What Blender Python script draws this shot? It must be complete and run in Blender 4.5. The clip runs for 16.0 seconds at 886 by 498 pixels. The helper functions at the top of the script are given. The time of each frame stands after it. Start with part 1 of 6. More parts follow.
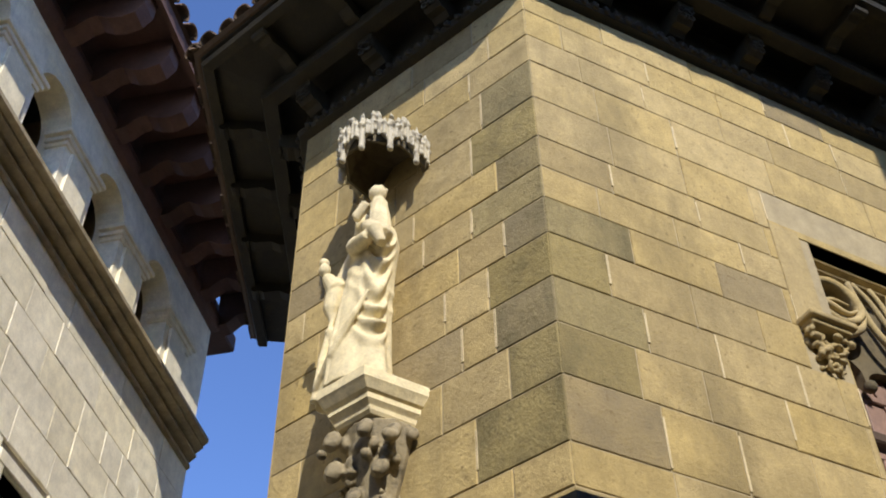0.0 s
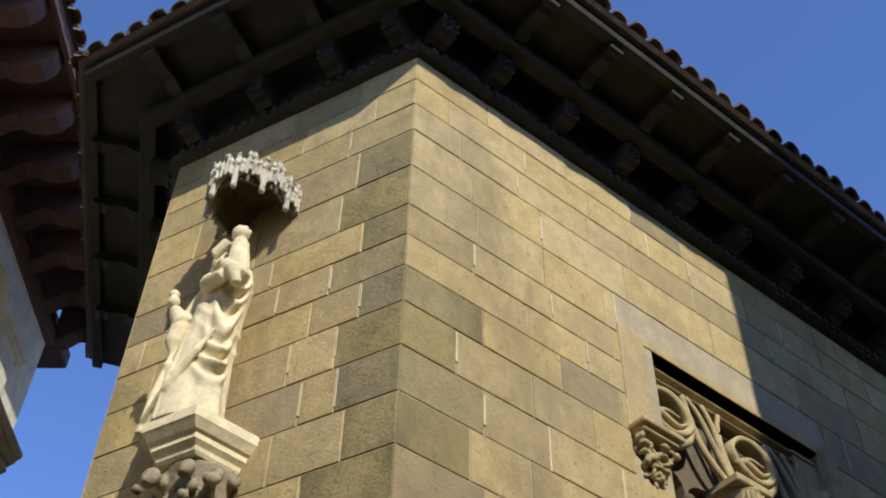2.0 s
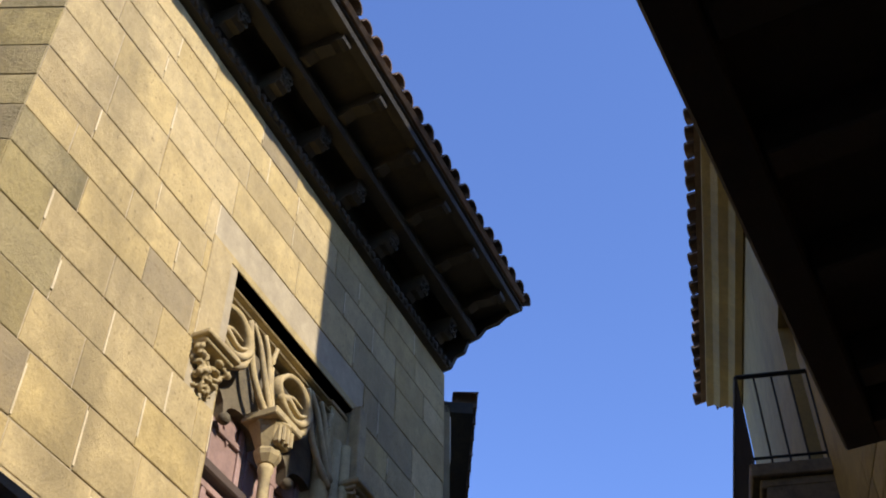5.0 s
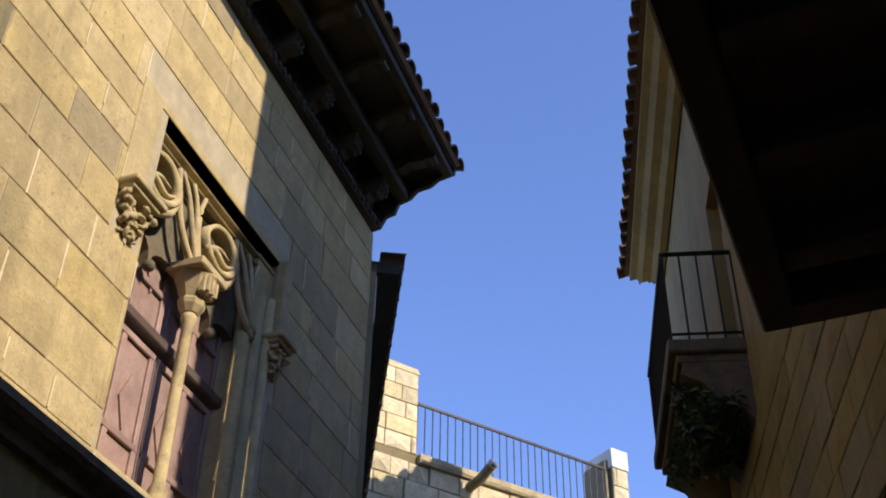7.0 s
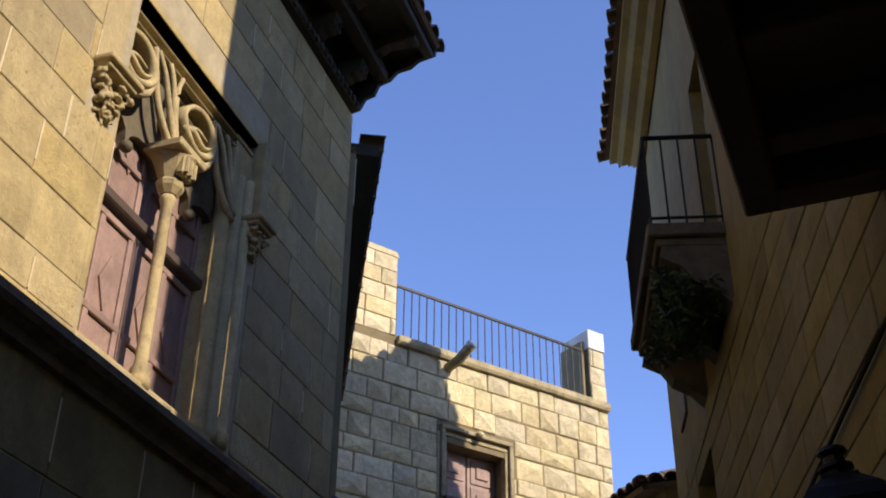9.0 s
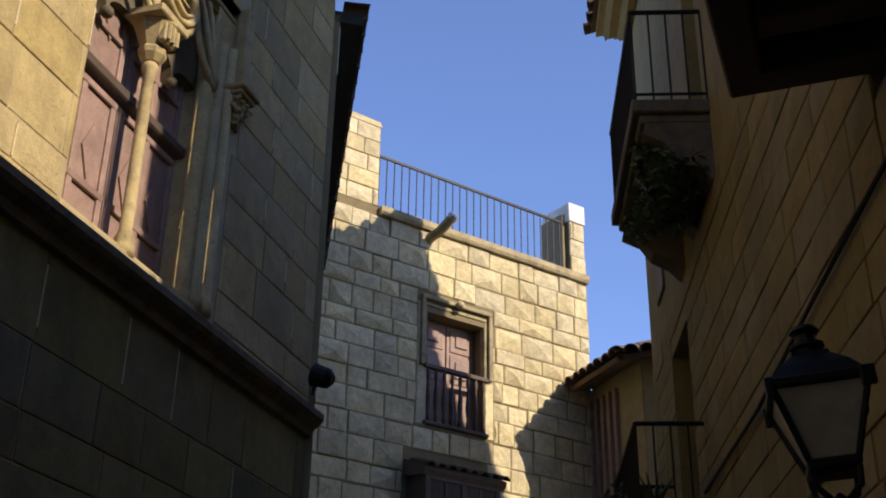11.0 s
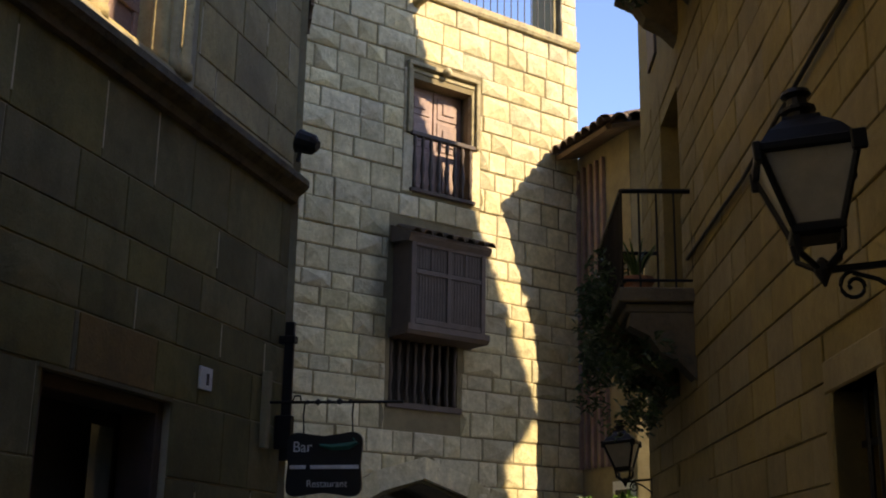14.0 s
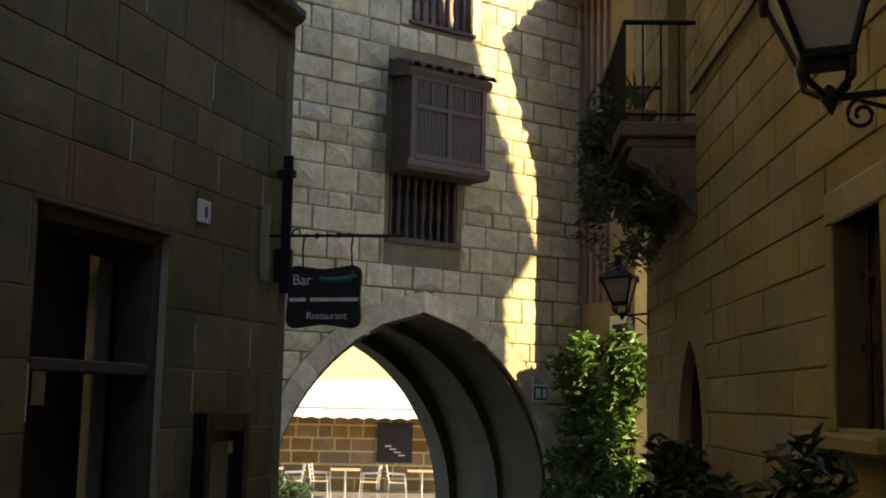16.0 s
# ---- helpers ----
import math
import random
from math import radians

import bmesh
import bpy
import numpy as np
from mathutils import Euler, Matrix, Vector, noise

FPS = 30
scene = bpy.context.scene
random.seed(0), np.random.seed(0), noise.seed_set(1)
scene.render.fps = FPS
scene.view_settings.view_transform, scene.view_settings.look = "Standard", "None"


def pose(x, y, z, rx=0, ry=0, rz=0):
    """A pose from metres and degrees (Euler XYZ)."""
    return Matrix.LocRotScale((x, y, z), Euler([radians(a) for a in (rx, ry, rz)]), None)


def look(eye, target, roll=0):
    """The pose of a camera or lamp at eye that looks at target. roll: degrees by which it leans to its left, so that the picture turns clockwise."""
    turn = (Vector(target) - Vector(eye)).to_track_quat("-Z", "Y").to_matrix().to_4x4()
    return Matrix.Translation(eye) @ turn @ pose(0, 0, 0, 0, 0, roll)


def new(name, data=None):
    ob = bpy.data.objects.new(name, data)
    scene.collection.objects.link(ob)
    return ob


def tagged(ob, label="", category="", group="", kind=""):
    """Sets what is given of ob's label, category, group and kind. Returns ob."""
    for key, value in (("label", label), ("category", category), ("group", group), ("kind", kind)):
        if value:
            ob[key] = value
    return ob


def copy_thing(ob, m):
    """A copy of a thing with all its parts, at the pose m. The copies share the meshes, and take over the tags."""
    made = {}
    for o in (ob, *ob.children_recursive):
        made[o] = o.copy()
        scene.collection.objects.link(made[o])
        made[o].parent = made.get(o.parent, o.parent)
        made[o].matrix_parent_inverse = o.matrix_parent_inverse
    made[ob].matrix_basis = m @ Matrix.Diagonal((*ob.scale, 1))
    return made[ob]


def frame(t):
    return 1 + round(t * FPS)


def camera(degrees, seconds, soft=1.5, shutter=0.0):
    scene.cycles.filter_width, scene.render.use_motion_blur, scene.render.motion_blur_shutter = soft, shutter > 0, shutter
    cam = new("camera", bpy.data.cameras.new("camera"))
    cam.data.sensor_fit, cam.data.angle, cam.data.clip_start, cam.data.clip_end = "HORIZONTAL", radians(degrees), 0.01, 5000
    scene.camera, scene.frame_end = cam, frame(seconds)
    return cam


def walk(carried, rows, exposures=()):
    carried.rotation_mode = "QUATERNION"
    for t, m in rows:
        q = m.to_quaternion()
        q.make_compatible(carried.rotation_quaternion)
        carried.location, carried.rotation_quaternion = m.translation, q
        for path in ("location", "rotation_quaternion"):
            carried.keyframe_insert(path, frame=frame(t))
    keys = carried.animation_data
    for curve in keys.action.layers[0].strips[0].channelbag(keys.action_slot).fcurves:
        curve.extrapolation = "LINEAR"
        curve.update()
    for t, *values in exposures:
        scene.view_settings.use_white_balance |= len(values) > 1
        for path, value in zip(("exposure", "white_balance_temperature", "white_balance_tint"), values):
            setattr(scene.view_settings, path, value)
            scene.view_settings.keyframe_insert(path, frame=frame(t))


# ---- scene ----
cam = camera(41.3, 16.0, soft=1.9)
EYE = 1.6
# seconds, x, y, z from the first eye, yaw, pitch, roll
ROWS = [
    (0.0, -0.029, 0.009, 0.011, 62.38, 45.69, -0.85),
    (0.5, -0.024, 0.009, 0.020, 60.75, 47.45, -0.76),
    (1.0, -0.018, 0.010, 0.024, 58.32, 48.65, -0.35),
    (1.5, -0.009, 0.015, 0.025, 55.74, 49.09, 0.37),
    (2.0, 0.006, 0.012, 0.023, 52.55, 48.59, 1.42),
    (2.5, 0.022, 0.006, 0.008, 49.30, 47.61, 2.74),
    (3.0, 0.037, 0.021, 0.004, 45.50, 47.57, 4.24),
    (3.5, 0.048, 0.035, 0.005, 41.08, 47.73, 4.71),
    (4.0, 0.062, 0.030, -0.017, 35.33, 47.34, 3.64),
    (4.5, 0.042, -0.015, -0.055, 29.48, 46.44, 1.71),
    (5.0, 0.023, -0.062, -0.063, 24.79, 45.10, 0.62),
    (7.5, -0.010, -0.022, -0.011, 19.77, 36.85, 0.95),
    (8.0, -0.018, -0.020, -0.006, 19.43, 35.38, 0.99),
    (8.5, -0.023, -0.018, -0.003, 19.10, 34.07, 0.97),
    (9.0, -0.031, -0.016, -0.005, 18.76, 32.71, 0.59),
    (11.5, -0.026, -0.089, -0.002, 17.33, 24.46, 1.00),
    (12.0, -0.027, -0.090, -0.004, 17.13, 22.54, 0.96),
    (12.5, -0.027, -0.062, -0.003, 17.09, 20.83, 0.95),
    (13.0, -0.028, -0.025, 0.000, 17.02, 18.96, 1.00),
    (13.5, -0.031, 0.005, 0.005, 16.95, 17.18, 0.99),
    (14.0, -0.034, 0.037, 0.010, 16.85, 15.17, 0.99),
    (14.5, -0.034, 0.063, 0.008, 16.80, 13.24, 1.05),
    (15.0, -0.034, 0.086, 0.007, 16.79, 11.10, 1.06),
    (15.5, -0.037, 0.104, -0.002, 16.77, 9.23, 1.15),
    (16.0, -0.042, 0.118, -0.011, 16.75, 7.31, 1.22),
]
EXPOSURES = [(0.0, 0.0, 6900, 8), (2.0, -0.1, 6600, 8), (3.5, 0.03, 6500, 10), (5.0, 0.36, 6900, 13), (9.0, 0.22, 7500, 14), (11.5, 0.12, 8100, 12), (12.5, 0.27, 8600, 11), (14.5, 1.0, 9900, 10), (16.0, 1.42, 10900, 8)]
walk(cam, [(t, pose(x, y, EYE + z, 90 + pitch, 0, yaw) @ pose(0, 0, 0, 0, 0, roll)) for t, x, y, z, yaw, pitch, roll in ROWS], EXPOSURES)

# ---- world and sun ----
SUN_EL, SUN_AZ = radians(33.0), radians(106.0)      # azimuth clockwise from +y
world = bpy.data.worlds.new("sky")
scene.world = world
world.use_nodes = True
_wn = world.node_tree.nodes
_sky = _wn.new("ShaderNodeTexSky")
_sky.sky_type, _sky.sun_disc = "NISHITA", False
_sky.sun_elevation, _sky.sun_rotation = SUN_EL, SUN_AZ
_sky.air_density, _sky.dust_density, _sky.ozone_density = 1.0, 0.2, 6.0
_wn["Background"].inputs["Strength"].default_value = 0.19
_deep = _wn.new("ShaderNodeVectorMath")                   # clear blue winter sky
_deep.operation, _deep.inputs[1].default_value = "MULTIPLY", (1.08, 1.12, 1.42)
world.node_tree.links.new(_sky.outputs["Color"], _deep.inputs[0])
world.node_tree.links.new(_deep.outputs[0], _wn["Background"].inputs["Color"])
_sun = bpy.data.lights.new("sun", "SUN")
_sun.energy, _sun.angle, _sun.color = 5.0, radians(0.5), (1.0, 0.94, 0.85)
_way = Vector((math.sin(SUN_AZ) * math.cos(SUN_EL), math.cos(SUN_AZ) * math.cos(SUN_EL), math.sin(SUN_EL)))
new("sun", _sun).matrix_world = look(_way * 60, (0, 0, 0))


# ---- materials ----
def material(name, colour, rough=0.85, metal=0.0, vary=0.25, spot=(0.0, 1.0, (0.1, 0.08, 0.06)), grain=60.0, bump=0.25, hue=0.0, streak=0.0, dark=0.0, pits=0.0):
    """A surface with fine grain, patches at a second scale and a random tone for each piece.
    spot: how much, size per metre and colour of stains. hue: how far single pieces turn warmer. pits: how dark small weathered pits are."""
    m = bpy.data.materials.new(name)
    m.use_nodes = True
    nt = m.node_tree
    n, link = nt.nodes, nt.links.new
    bsdf = n["Principled BSDF"]
    bsdf.inputs["Roughness"].default_value, bsdf.inputs["Metallic"].default_value = rough, metal
    geo, info = n.new("ShaderNodeNewGeometry"), n.new("ShaderNodeObjectInfo")

    def noise_at(scale, detail, rough_=0.6, stretch=None):
        t = n.new("ShaderNodeTexNoise")
        t.inputs["Scale"].default_value, t.inputs["Detail"].default_value, t.inputs["Roughness"].default_value = scale, detail, rough_
        if stretch:
            mp = n.new("ShaderNodeMapping")
            mp.inputs["Scale"].default_value = stretch
            link(geo.outputs["Position"], mp.inputs["Vector"])
            link(mp.outputs["Vector"], t.inputs["Vector"])
        else:
            link(geo.outputs["Position"], t.inputs["Vector"])
        return t

    def ramp(src, lo, hi, a, b):
        r = n.new("ShaderNodeMapRange")
        r.inputs[1].default_value, r.inputs[2].default_value, r.inputs[3].default_value, r.inputs[4].default_value = lo, hi, a, b
        link(src, r.inputs[0])
        return r.outputs[0]

    def mul(a, b):
        k = n.new("ShaderNodeMath")
        k.operation = "MULTIPLY"
        link(a, k.inputs[0])
        link(b, k.inputs[1])
        return k.outputs[0]

    big, fine = noise_at(1.7, 4), noise_at(grain, 6, 0.7)
    piece = ramp(info.outputs["Random"], 0, 1, 1 - vary, 1 + vary)
    tone = mul(mul(piece, ramp(big.outputs["Fac"], 0.3, 0.7, 1 - vary * 0.6, 1 + vary * 0.6)), mul(ramp(fine.outputs["Fac"], 0.3, 0.7, 0.88, 1.1), ramp(noise_at(7.0, 5).outputs["Fac"], 0.33, 0.67, 0.86, 1.1)))
    hsv = n.new("ShaderNodeHueSaturation")
    hsv.inputs["Color"].default_value = (*colour, 1)
    link(tone, hsv.inputs["Value"])
    if hue:
        twice = n.new("ShaderNodeMath")
        twice.operation = "FRACT"
        seven = n.new("ShaderNodeMath")
        seven.operation, seven.inputs[1].default_value = "MULTIPLY", 7.31
        link(info.outputs["Random"], seven.inputs[0])
        link(seven.outputs[0], twice.inputs[0])
        link(ramp(twice.outputs[0], 0, 1, 1 - hue, 1 + hue), hsv.inputs["Saturation"])
    out = hsv.outputs["Color"]
    if dark:
        f = n.new("ShaderNodeMath")
        f.operation = "FRACT"
        k13 = n.new("ShaderNodeMath")
        k13.operation, k13.inputs[1].default_value = "MULTIPLY", 13.7
        link(info.outputs["Random"], k13.inputs[0])
        link(k13.outputs[0], f.inputs[0])
        dm = n.new("ShaderNodeMix")
        dm.data_type = "RGBA"
        link(mul(ramp(f.outputs[0], 1 - dark, 1.0, 0.0, 0.9), ramp(big.outputs["Fac"], 0.35, 0.65, 0.45, 1.0)), dm.inputs["Factor"])
        link(out, dm.inputs["A"])
        dm.inputs["B"].default_value = (0.17, 0.14, 0.095, 1)
        out = dm.outputs["Result"]
    if pits:
        pit = n.new("ShaderNodeMix")
        pit.data_type = "RGBA"
        link(mul(ramp(noise_at(24.0, 3, 0.5).outputs["Fac"], 0.6, 0.7, 0.0, pits), ramp(noise_at(2.3, 2).outputs["Fac"], 0.42, 0.6, 0.1, 1.0)), pit.inputs["Factor"])
        link(out, pit.inputs["A"])
        pit.inputs["B"].default_value = (colour[0] * 0.4, colour[1] * 0.37, colour[2] * 0.35, 1)
        out = pit.outputs["Result"]
    if spot[0]:
        st = noise_at(spot[1], 8, 0.72, (1, 1, 0.45) if streak else None)
        k = ramp(st.outputs["Fac"], 0.48, 0.66, 0.0, spot[0])
        mix = n.new("ShaderNodeMix")
        mix.data_type = "RGBA"
        link(k, mix.inputs["Factor"])
        link(out, mix.inputs["A"])
        mix.inputs["B"].default_value = (*spot[2], 1)
        out = mix.outputs["Result"]
    link(out, bsdf.inputs["Base Color"])
    if bump:
        b = n.new("ShaderNodeBump")
        b.inputs["Strength"].default_value, b.inputs["Distance"].default_value = bump, 0.02
        add = n.new("ShaderNodeMath")
        add.operation = "ADD"
        link(fine.outputs["Fac"], add.inputs[0])
        link(noise_at(grain / 7, 4).outputs["Fac"], add.inputs[1])
        link(add.outputs[0], b.inputs["Height"])
        link(b.outputs["Normal"], bsdf.inputs["Normal"])
    return m


OCHRE = material("ochre_sandstone", (0.46, 0.352, 0.16), vary=0.13, hue=0.07, spot=(0.62, 0.85, (0.19, 0.15, 0.075)), grain=34, bump=0.6, streak=1, dark=0.2, pits=0.7)
WEATHERED = material("weathered_quoin_sandstone", (0.315, 0.253, 0.112), vary=0.14, hue=0.08, spot=(0.8, 1.3, (0.12, 0.1, 0.046)), grain=30, bump=0.75, streak=1, dark=0.2, pits=0.6)
POINTING = material("pale_lime_pointing", (0.6, 0.5, 0.31), vary=0.1, grain=70, bump=0.5)
# darker copy of the ochre stone: lane shade in its colour, plus olive stains
SHADED_OCHRE = material("shaded_ground_floor_sandstone", (0.215, 0.178, 0.07), vary=0.2, hue=0.14, spot=(0.75, 0.9, (0.075, 0.072, 0.028)), grain=38, bump=0.5, streak=1, dark=0.3)
OCHRE_JOINT = material("ochre_joint", (0.42, 0.35, 0.22), vary=0.1, grain=80)
TOWER_STONE = material("rough_cream_stone", (0.6, 0.51, 0.31), vary=0.16, hue=0.12, spot=(0.5, 1.6, (0.33, 0.25, 0.12)), grain=14, bump=1.0)
TOWER_JOINT = material("tower_joint", (0.2, 0.155, 0.08), vary=0.1, grain=60)
STREET_STONE = material("brown_street_stone", (0.26, 0.2, 0.08), vary=0.14, hue=0.15, spot=(0.55, 1.1, (0.15, 0.115, 0.05)), grain=40, bump=0.4, streak=1)
STREET_JOINT = material("street_joint", (0.12, 0.09, 0.055), vary=0.1, grain=70)
PLASTER = material("grey_plaster", (0.31, 0.25, 0.135), vary=0.12, spot=(0.5, 1.2, (0.2, 0.17, 0.12)), grain=60, bump=0.3, streak=1)
CREAM = material("cream_stone", (0.88, 0.81, 0.63), vary=0.07, hue=0.15, spot=(0.22, 1.6, (0.4, 0.34, 0.24)), grain=50, bump=0.25, streak=1)
CREAM_JOINT = material("cream_joint", (0.42, 0.39, 0.33), vary=0.1, grain=70)
STATUE_STONE = material("white_statue_stone", (0.82, 0.71, 0.45), vary=0.06, spot=(0.3, 6.0, (0.25, 0.21, 0.14)), grain=35, bump=0.3)
CANOPY_STONE = material("weathered_canopy_stone", (0.58, 0.53, 0.41), vary=0.15, spot=(0.9, 7.0, (0.07, 0.06, 0.05)), grain=30, bump=0.5)
CARVED = material("carved_ochre_stone", (0.43, 0.335, 0.165), vary=0.1, spot=(0.55, 4.0, (0.15, 0.12, 0.08)), grain=40, bump=0.3)
EAVE_WOOD = material("black_eave_wood", (0.022, 0.019, 0.012), rough=0.7, vary=0.3, spot=(0.35, 3.0, (0.075, 0.055, 0.02)), grain=30, bump=0.35)
RED_WOOD = material("dark_red_eave_wood", (0.12, 0.062, 0.047), rough=0.75, vary=0.25, spot=(0.4, 3.0, (0.06, 0.035, 0.03)), grain=30, bump=0.3)
BROWN_WOOD = material("brown_window_wood", (0.3, 0.195, 0.16), rough=0.6, vary=0.15, spot=(0.35, 4.0, (0.1, 0.06, 0.05)), grain=40, bump=0.2)
DARK_WOOD = material("dark_brown_wood", (0.075, 0.05, 0.036), rough=0.65, vary=0.2, grain=40, bump=0.25)
TILE = material("roof_tile", (0.13, 0.085, 0.055), vary=0.4, spot=(0.5, 6.0, (0.07, 0.06, 0.04)), grain=40, bump=0.4)
# blackened balcony stone; on web, canopy core and string course its colour adds shade
CRUST_AND_SHADE = material("crusted_and_shaded_stone", (0.13, 0.105, 0.062), vary=0.15, spot=(0.75, 4.0, (0.04, 0.034, 0.024)), grain=35, bump=0.5)
WEATHERED_LEAF = material("weathered_leaf_stone", (0.36, 0.3, 0.19), vary=0.15, spot=(0.9, 6.0, (0.05, 0.043, 0.03)), grain=30, bump=0.5)
IRON = material("black_iron", (0.018, 0.018, 0.019), rough=0.5, metal=0.6, vary=0.15, grain=60, bump=0.1)
# near-black sheets that stand in for the shade inside openings
DARK = material("interior_shade", (0.02, 0.018, 0.015), vary=0.1, grain=20, bump=0.0)
PAVING = material("street_paving", (0.14, 0.12, 0.095), vary=0.2, spot=(0.4, 1.5, (0.14, 0.12, 0.09)), grain=40, bump=0.4)
WHITE_PAINT = material("white_cloth", (0.8, 0.77, 0.7), rough=0.9, vary=0.05, grain=90, bump=0.1)
ZINC = material("zinc_pipe", (0.45, 0.45, 0.44), rough=0.4, metal=0.7, vary=0.1, grain=50, bump=0.1)


# ---- helpers of this scene ----
def part(name, bm, mat, parent=None, label="", smooth=False):
    me = bpy.data.meshes.new(name)
    bmesh.ops.recalc_face_normals(bm, faces=bm.faces)
    bm.to_mesh(me)
    bm.free()
    me.materials.append(mat)
    if smooth:
        me.polygons.foreach_set("use_smooth", [True] * len(me.polygons))
        me.update()
    ob = new(name, me)
    if parent:
        put_under(ob, parent)
    if label:
        tagged(ob, label)
    return ob


BASE = {}


def put_under(ob, parent):
    ob.parent = parent
    ob.matrix_parent_inverse = Matrix.Translation(-BASE.get(parent.name, Vector()))


def thing(name, label, category, base=(0, 0, 0), group="", kind=""):
    e = new(name)
    e.empty_display_size = 0.2
    e.location = base
    BASE[e.name] = Vector(base)
    return tagged(e, label, category, group, kind)


def B():
    return bmesh.new()


def box(bm, a, b, m=None, bevel=0.0, seg=1):
    x0, y0, z0 = a
    x1, y1, z1 = b
    vs = [bm.verts.new(p) for p in ((x0, y0, z0), (x1, y0, z0), (x1, y1, z0), (x0, y1, z0), (x0, y0, z1), (x1, y0, z1), (x1, y1, z1), (x0, y1, z1))]
    fs = [bm.faces.new([vs[i] for i in q]) for q in ((0, 3, 2, 1), (4, 5, 6, 7), (0, 1, 5, 4), (1, 2, 6, 5), (2, 3, 7, 6), (3, 0, 4, 7))]
    if bevel:
        es = {e for f in fs for e in f.edges}
        r = bmesh.ops.bevel(bm, geom=list(es), offset=bevel, segments=seg, affect="EDGES", profile=0.5)
        vs = list({v for f in r["faces"] for v in f.verts} | {v for v in vs if v.is_valid})
    if m is not None:
        for v in vs:
            v.co = m @ v.co
    return vs


def prism(bm, pts, d0, d1, m, axis="u"):
    """A closed outline pushed along an axis of the frame m. axis u: pts are (v, z); axis v: pts are (u, z); axis z: pts are (u, v)."""
    def place(p, d):
        return m @ Vector({"u": (d, p[0], p[1]), "v": (p[0], d, p[1]), "z": (p[0], p[1], d)}[axis])
    a, b = [bm.verts.new(place(p, d0)) for p in pts], [bm.verts.new(place(p, d1)) for p in pts]
    k = len(pts)
    for i in range(k):
        bm.faces.new((a[i], a[(i + 1) % k], b[(i + 1) % k], b[i]))
    bm.faces.new(a)
    bm.faces.new(b[::-1])


def tube(bm, pts, r, seg=8, m=None, closed=False):
    """A round bar along points; r is one radius or one for each point."""
    pts = [Vector(p) for p in pts]
    rings, k = [], len(pts)
    for i, p in enumerate(pts):
        if closed:
            d = pts[(i + 1) % k] - pts[i - 1]
        else:
            d = pts[min(i + 1, k - 1)] - pts[max(i - 1, 0)]
        q = d.to_track_quat("Z", "Y")
        rr = r[i] if isinstance(r, (list, tuple)) else r
        ring = [p + q @ Vector((rr * math.cos(a), rr * math.sin(a), 0)) for a in (2 * math.pi * j / seg for j in range(seg))]
        rings.append([bm.verts.new(m @ c if m is not None else c) for c in ring])
    for i in range(k if closed else k - 1):
        a, b = rings[i], rings[(i + 1) % k]
        for j in range(seg):
            bm.faces.new((a[j], a[(j + 1) % seg], b[(j + 1) % seg], b[j]))
    if not closed:
        bm.faces.new(rings[0][::-1])
        bm.faces.new(rings[-1])


def lathe(bm, prof, seg=16, m=None, arc=1.0):
    """Turns (radius, height) rows about the upright axis."""
    rings = []
    for r, z in prof:
        ring = [Vector((r * math.cos(2 * math.pi * arc * j / seg), r * math.sin(2 * math.pi * arc * j / seg), z)) for j in range(seg)]
        rings.append([bm.verts.new(m @ c if m is not None else c) for c in ring])
    for a, b in zip(rings, rings[1:]):
        for j in range(seg):
            bm.faces.new((a[j], a[(j + 1) % seg], b[(j + 1) % seg], b[j]))
    bm.faces.new(rings[0][::-1])
    bm.faces.new(rings[-1])


def carve(ob, voxel, rounds=4):
    """Melts the shapes of one mesh into a single carved surface."""
    r = ob.modifiers.new("remesh", "REMESH")
    r.mode, r.voxel_size, r.use_smooth_shade = "VOXEL", voxel, True
    q = ob.modifiers.new("smooth", "SMOOTH")
    q.factor, q.iterations = 0.5, rounds
    mat = ob.data.materials[0]
    me = bpy.data.meshes.new_from_object(ob.evaluated_get(bpy.context.evaluated_depsgraph_get()))
    ob.modifiers.clear()
    ob.data = me
    me.materials.clear()
    me.materials.append(mat)
    return ob


def wall_frame(origin, normal):
    """u along the wall, v outwards, z up."""
    n = Vector((normal[0], normal[1], 0)).normalized()
    u = n.cross(Vector((0, 0, 1)))
    return Matrix(((u.x, n.x, 0, origin[0]), (u.y, n.y, 0, origin[1]), (0, 0, 1, origin[2] if len(origin) > 2 else 0), (0, 0, 0, 1)))


BLOCKS = {}


def block_mesh(w, d, h, mat, chamfer, rough):
    """One dressed stone, its back at v = 0; face slightly uneven when rough."""
    key = (round(w, 2), round(d, 3), round(h, 2), mat.name)
    kinds = BLOCKS.setdefault(key, [])
    if len(kinds) < (2 if rough else 1):
        bm = B()
        box(bm, (0, 0, 0), (key[0], d, key[2]))
        front = [f for f in bm.faces if f.normal.y > 0.5 or all(abs(v.co.y - d) < 1e-6 for v in f.verts)]
        edges = [e for e in front[0].edges]
        bmesh.ops.bevel(bm, geom=edges, offset=chamfer, segments=1, affect="EDGES")
        if rough:
            big = max((f for f in bm.faces if all(v.co.y > d - 1e-6 for v in f.verts)), key=lambda f: f.calc_area(), default=None)
            if big:
                r = bmesh.ops.poke(bm, faces=[big])
                for v in r["verts"]:
                    v.co.y += random.uniform(-0.002, rough)
                    v.co.x += random.uniform(-0.2, 0.2) * w
                    v.co.z += random.uniform(-0.2, 0.2) * h
        bmesh.ops.recalc_face_normals(bm, faces=bm.faces)
        me = bpy.data.meshes.new("block")
        bm.to_mesh(me)
        bm.free()
        me.materials.append(mat)
        kinds.append(me)
    return random.choice(kinds)


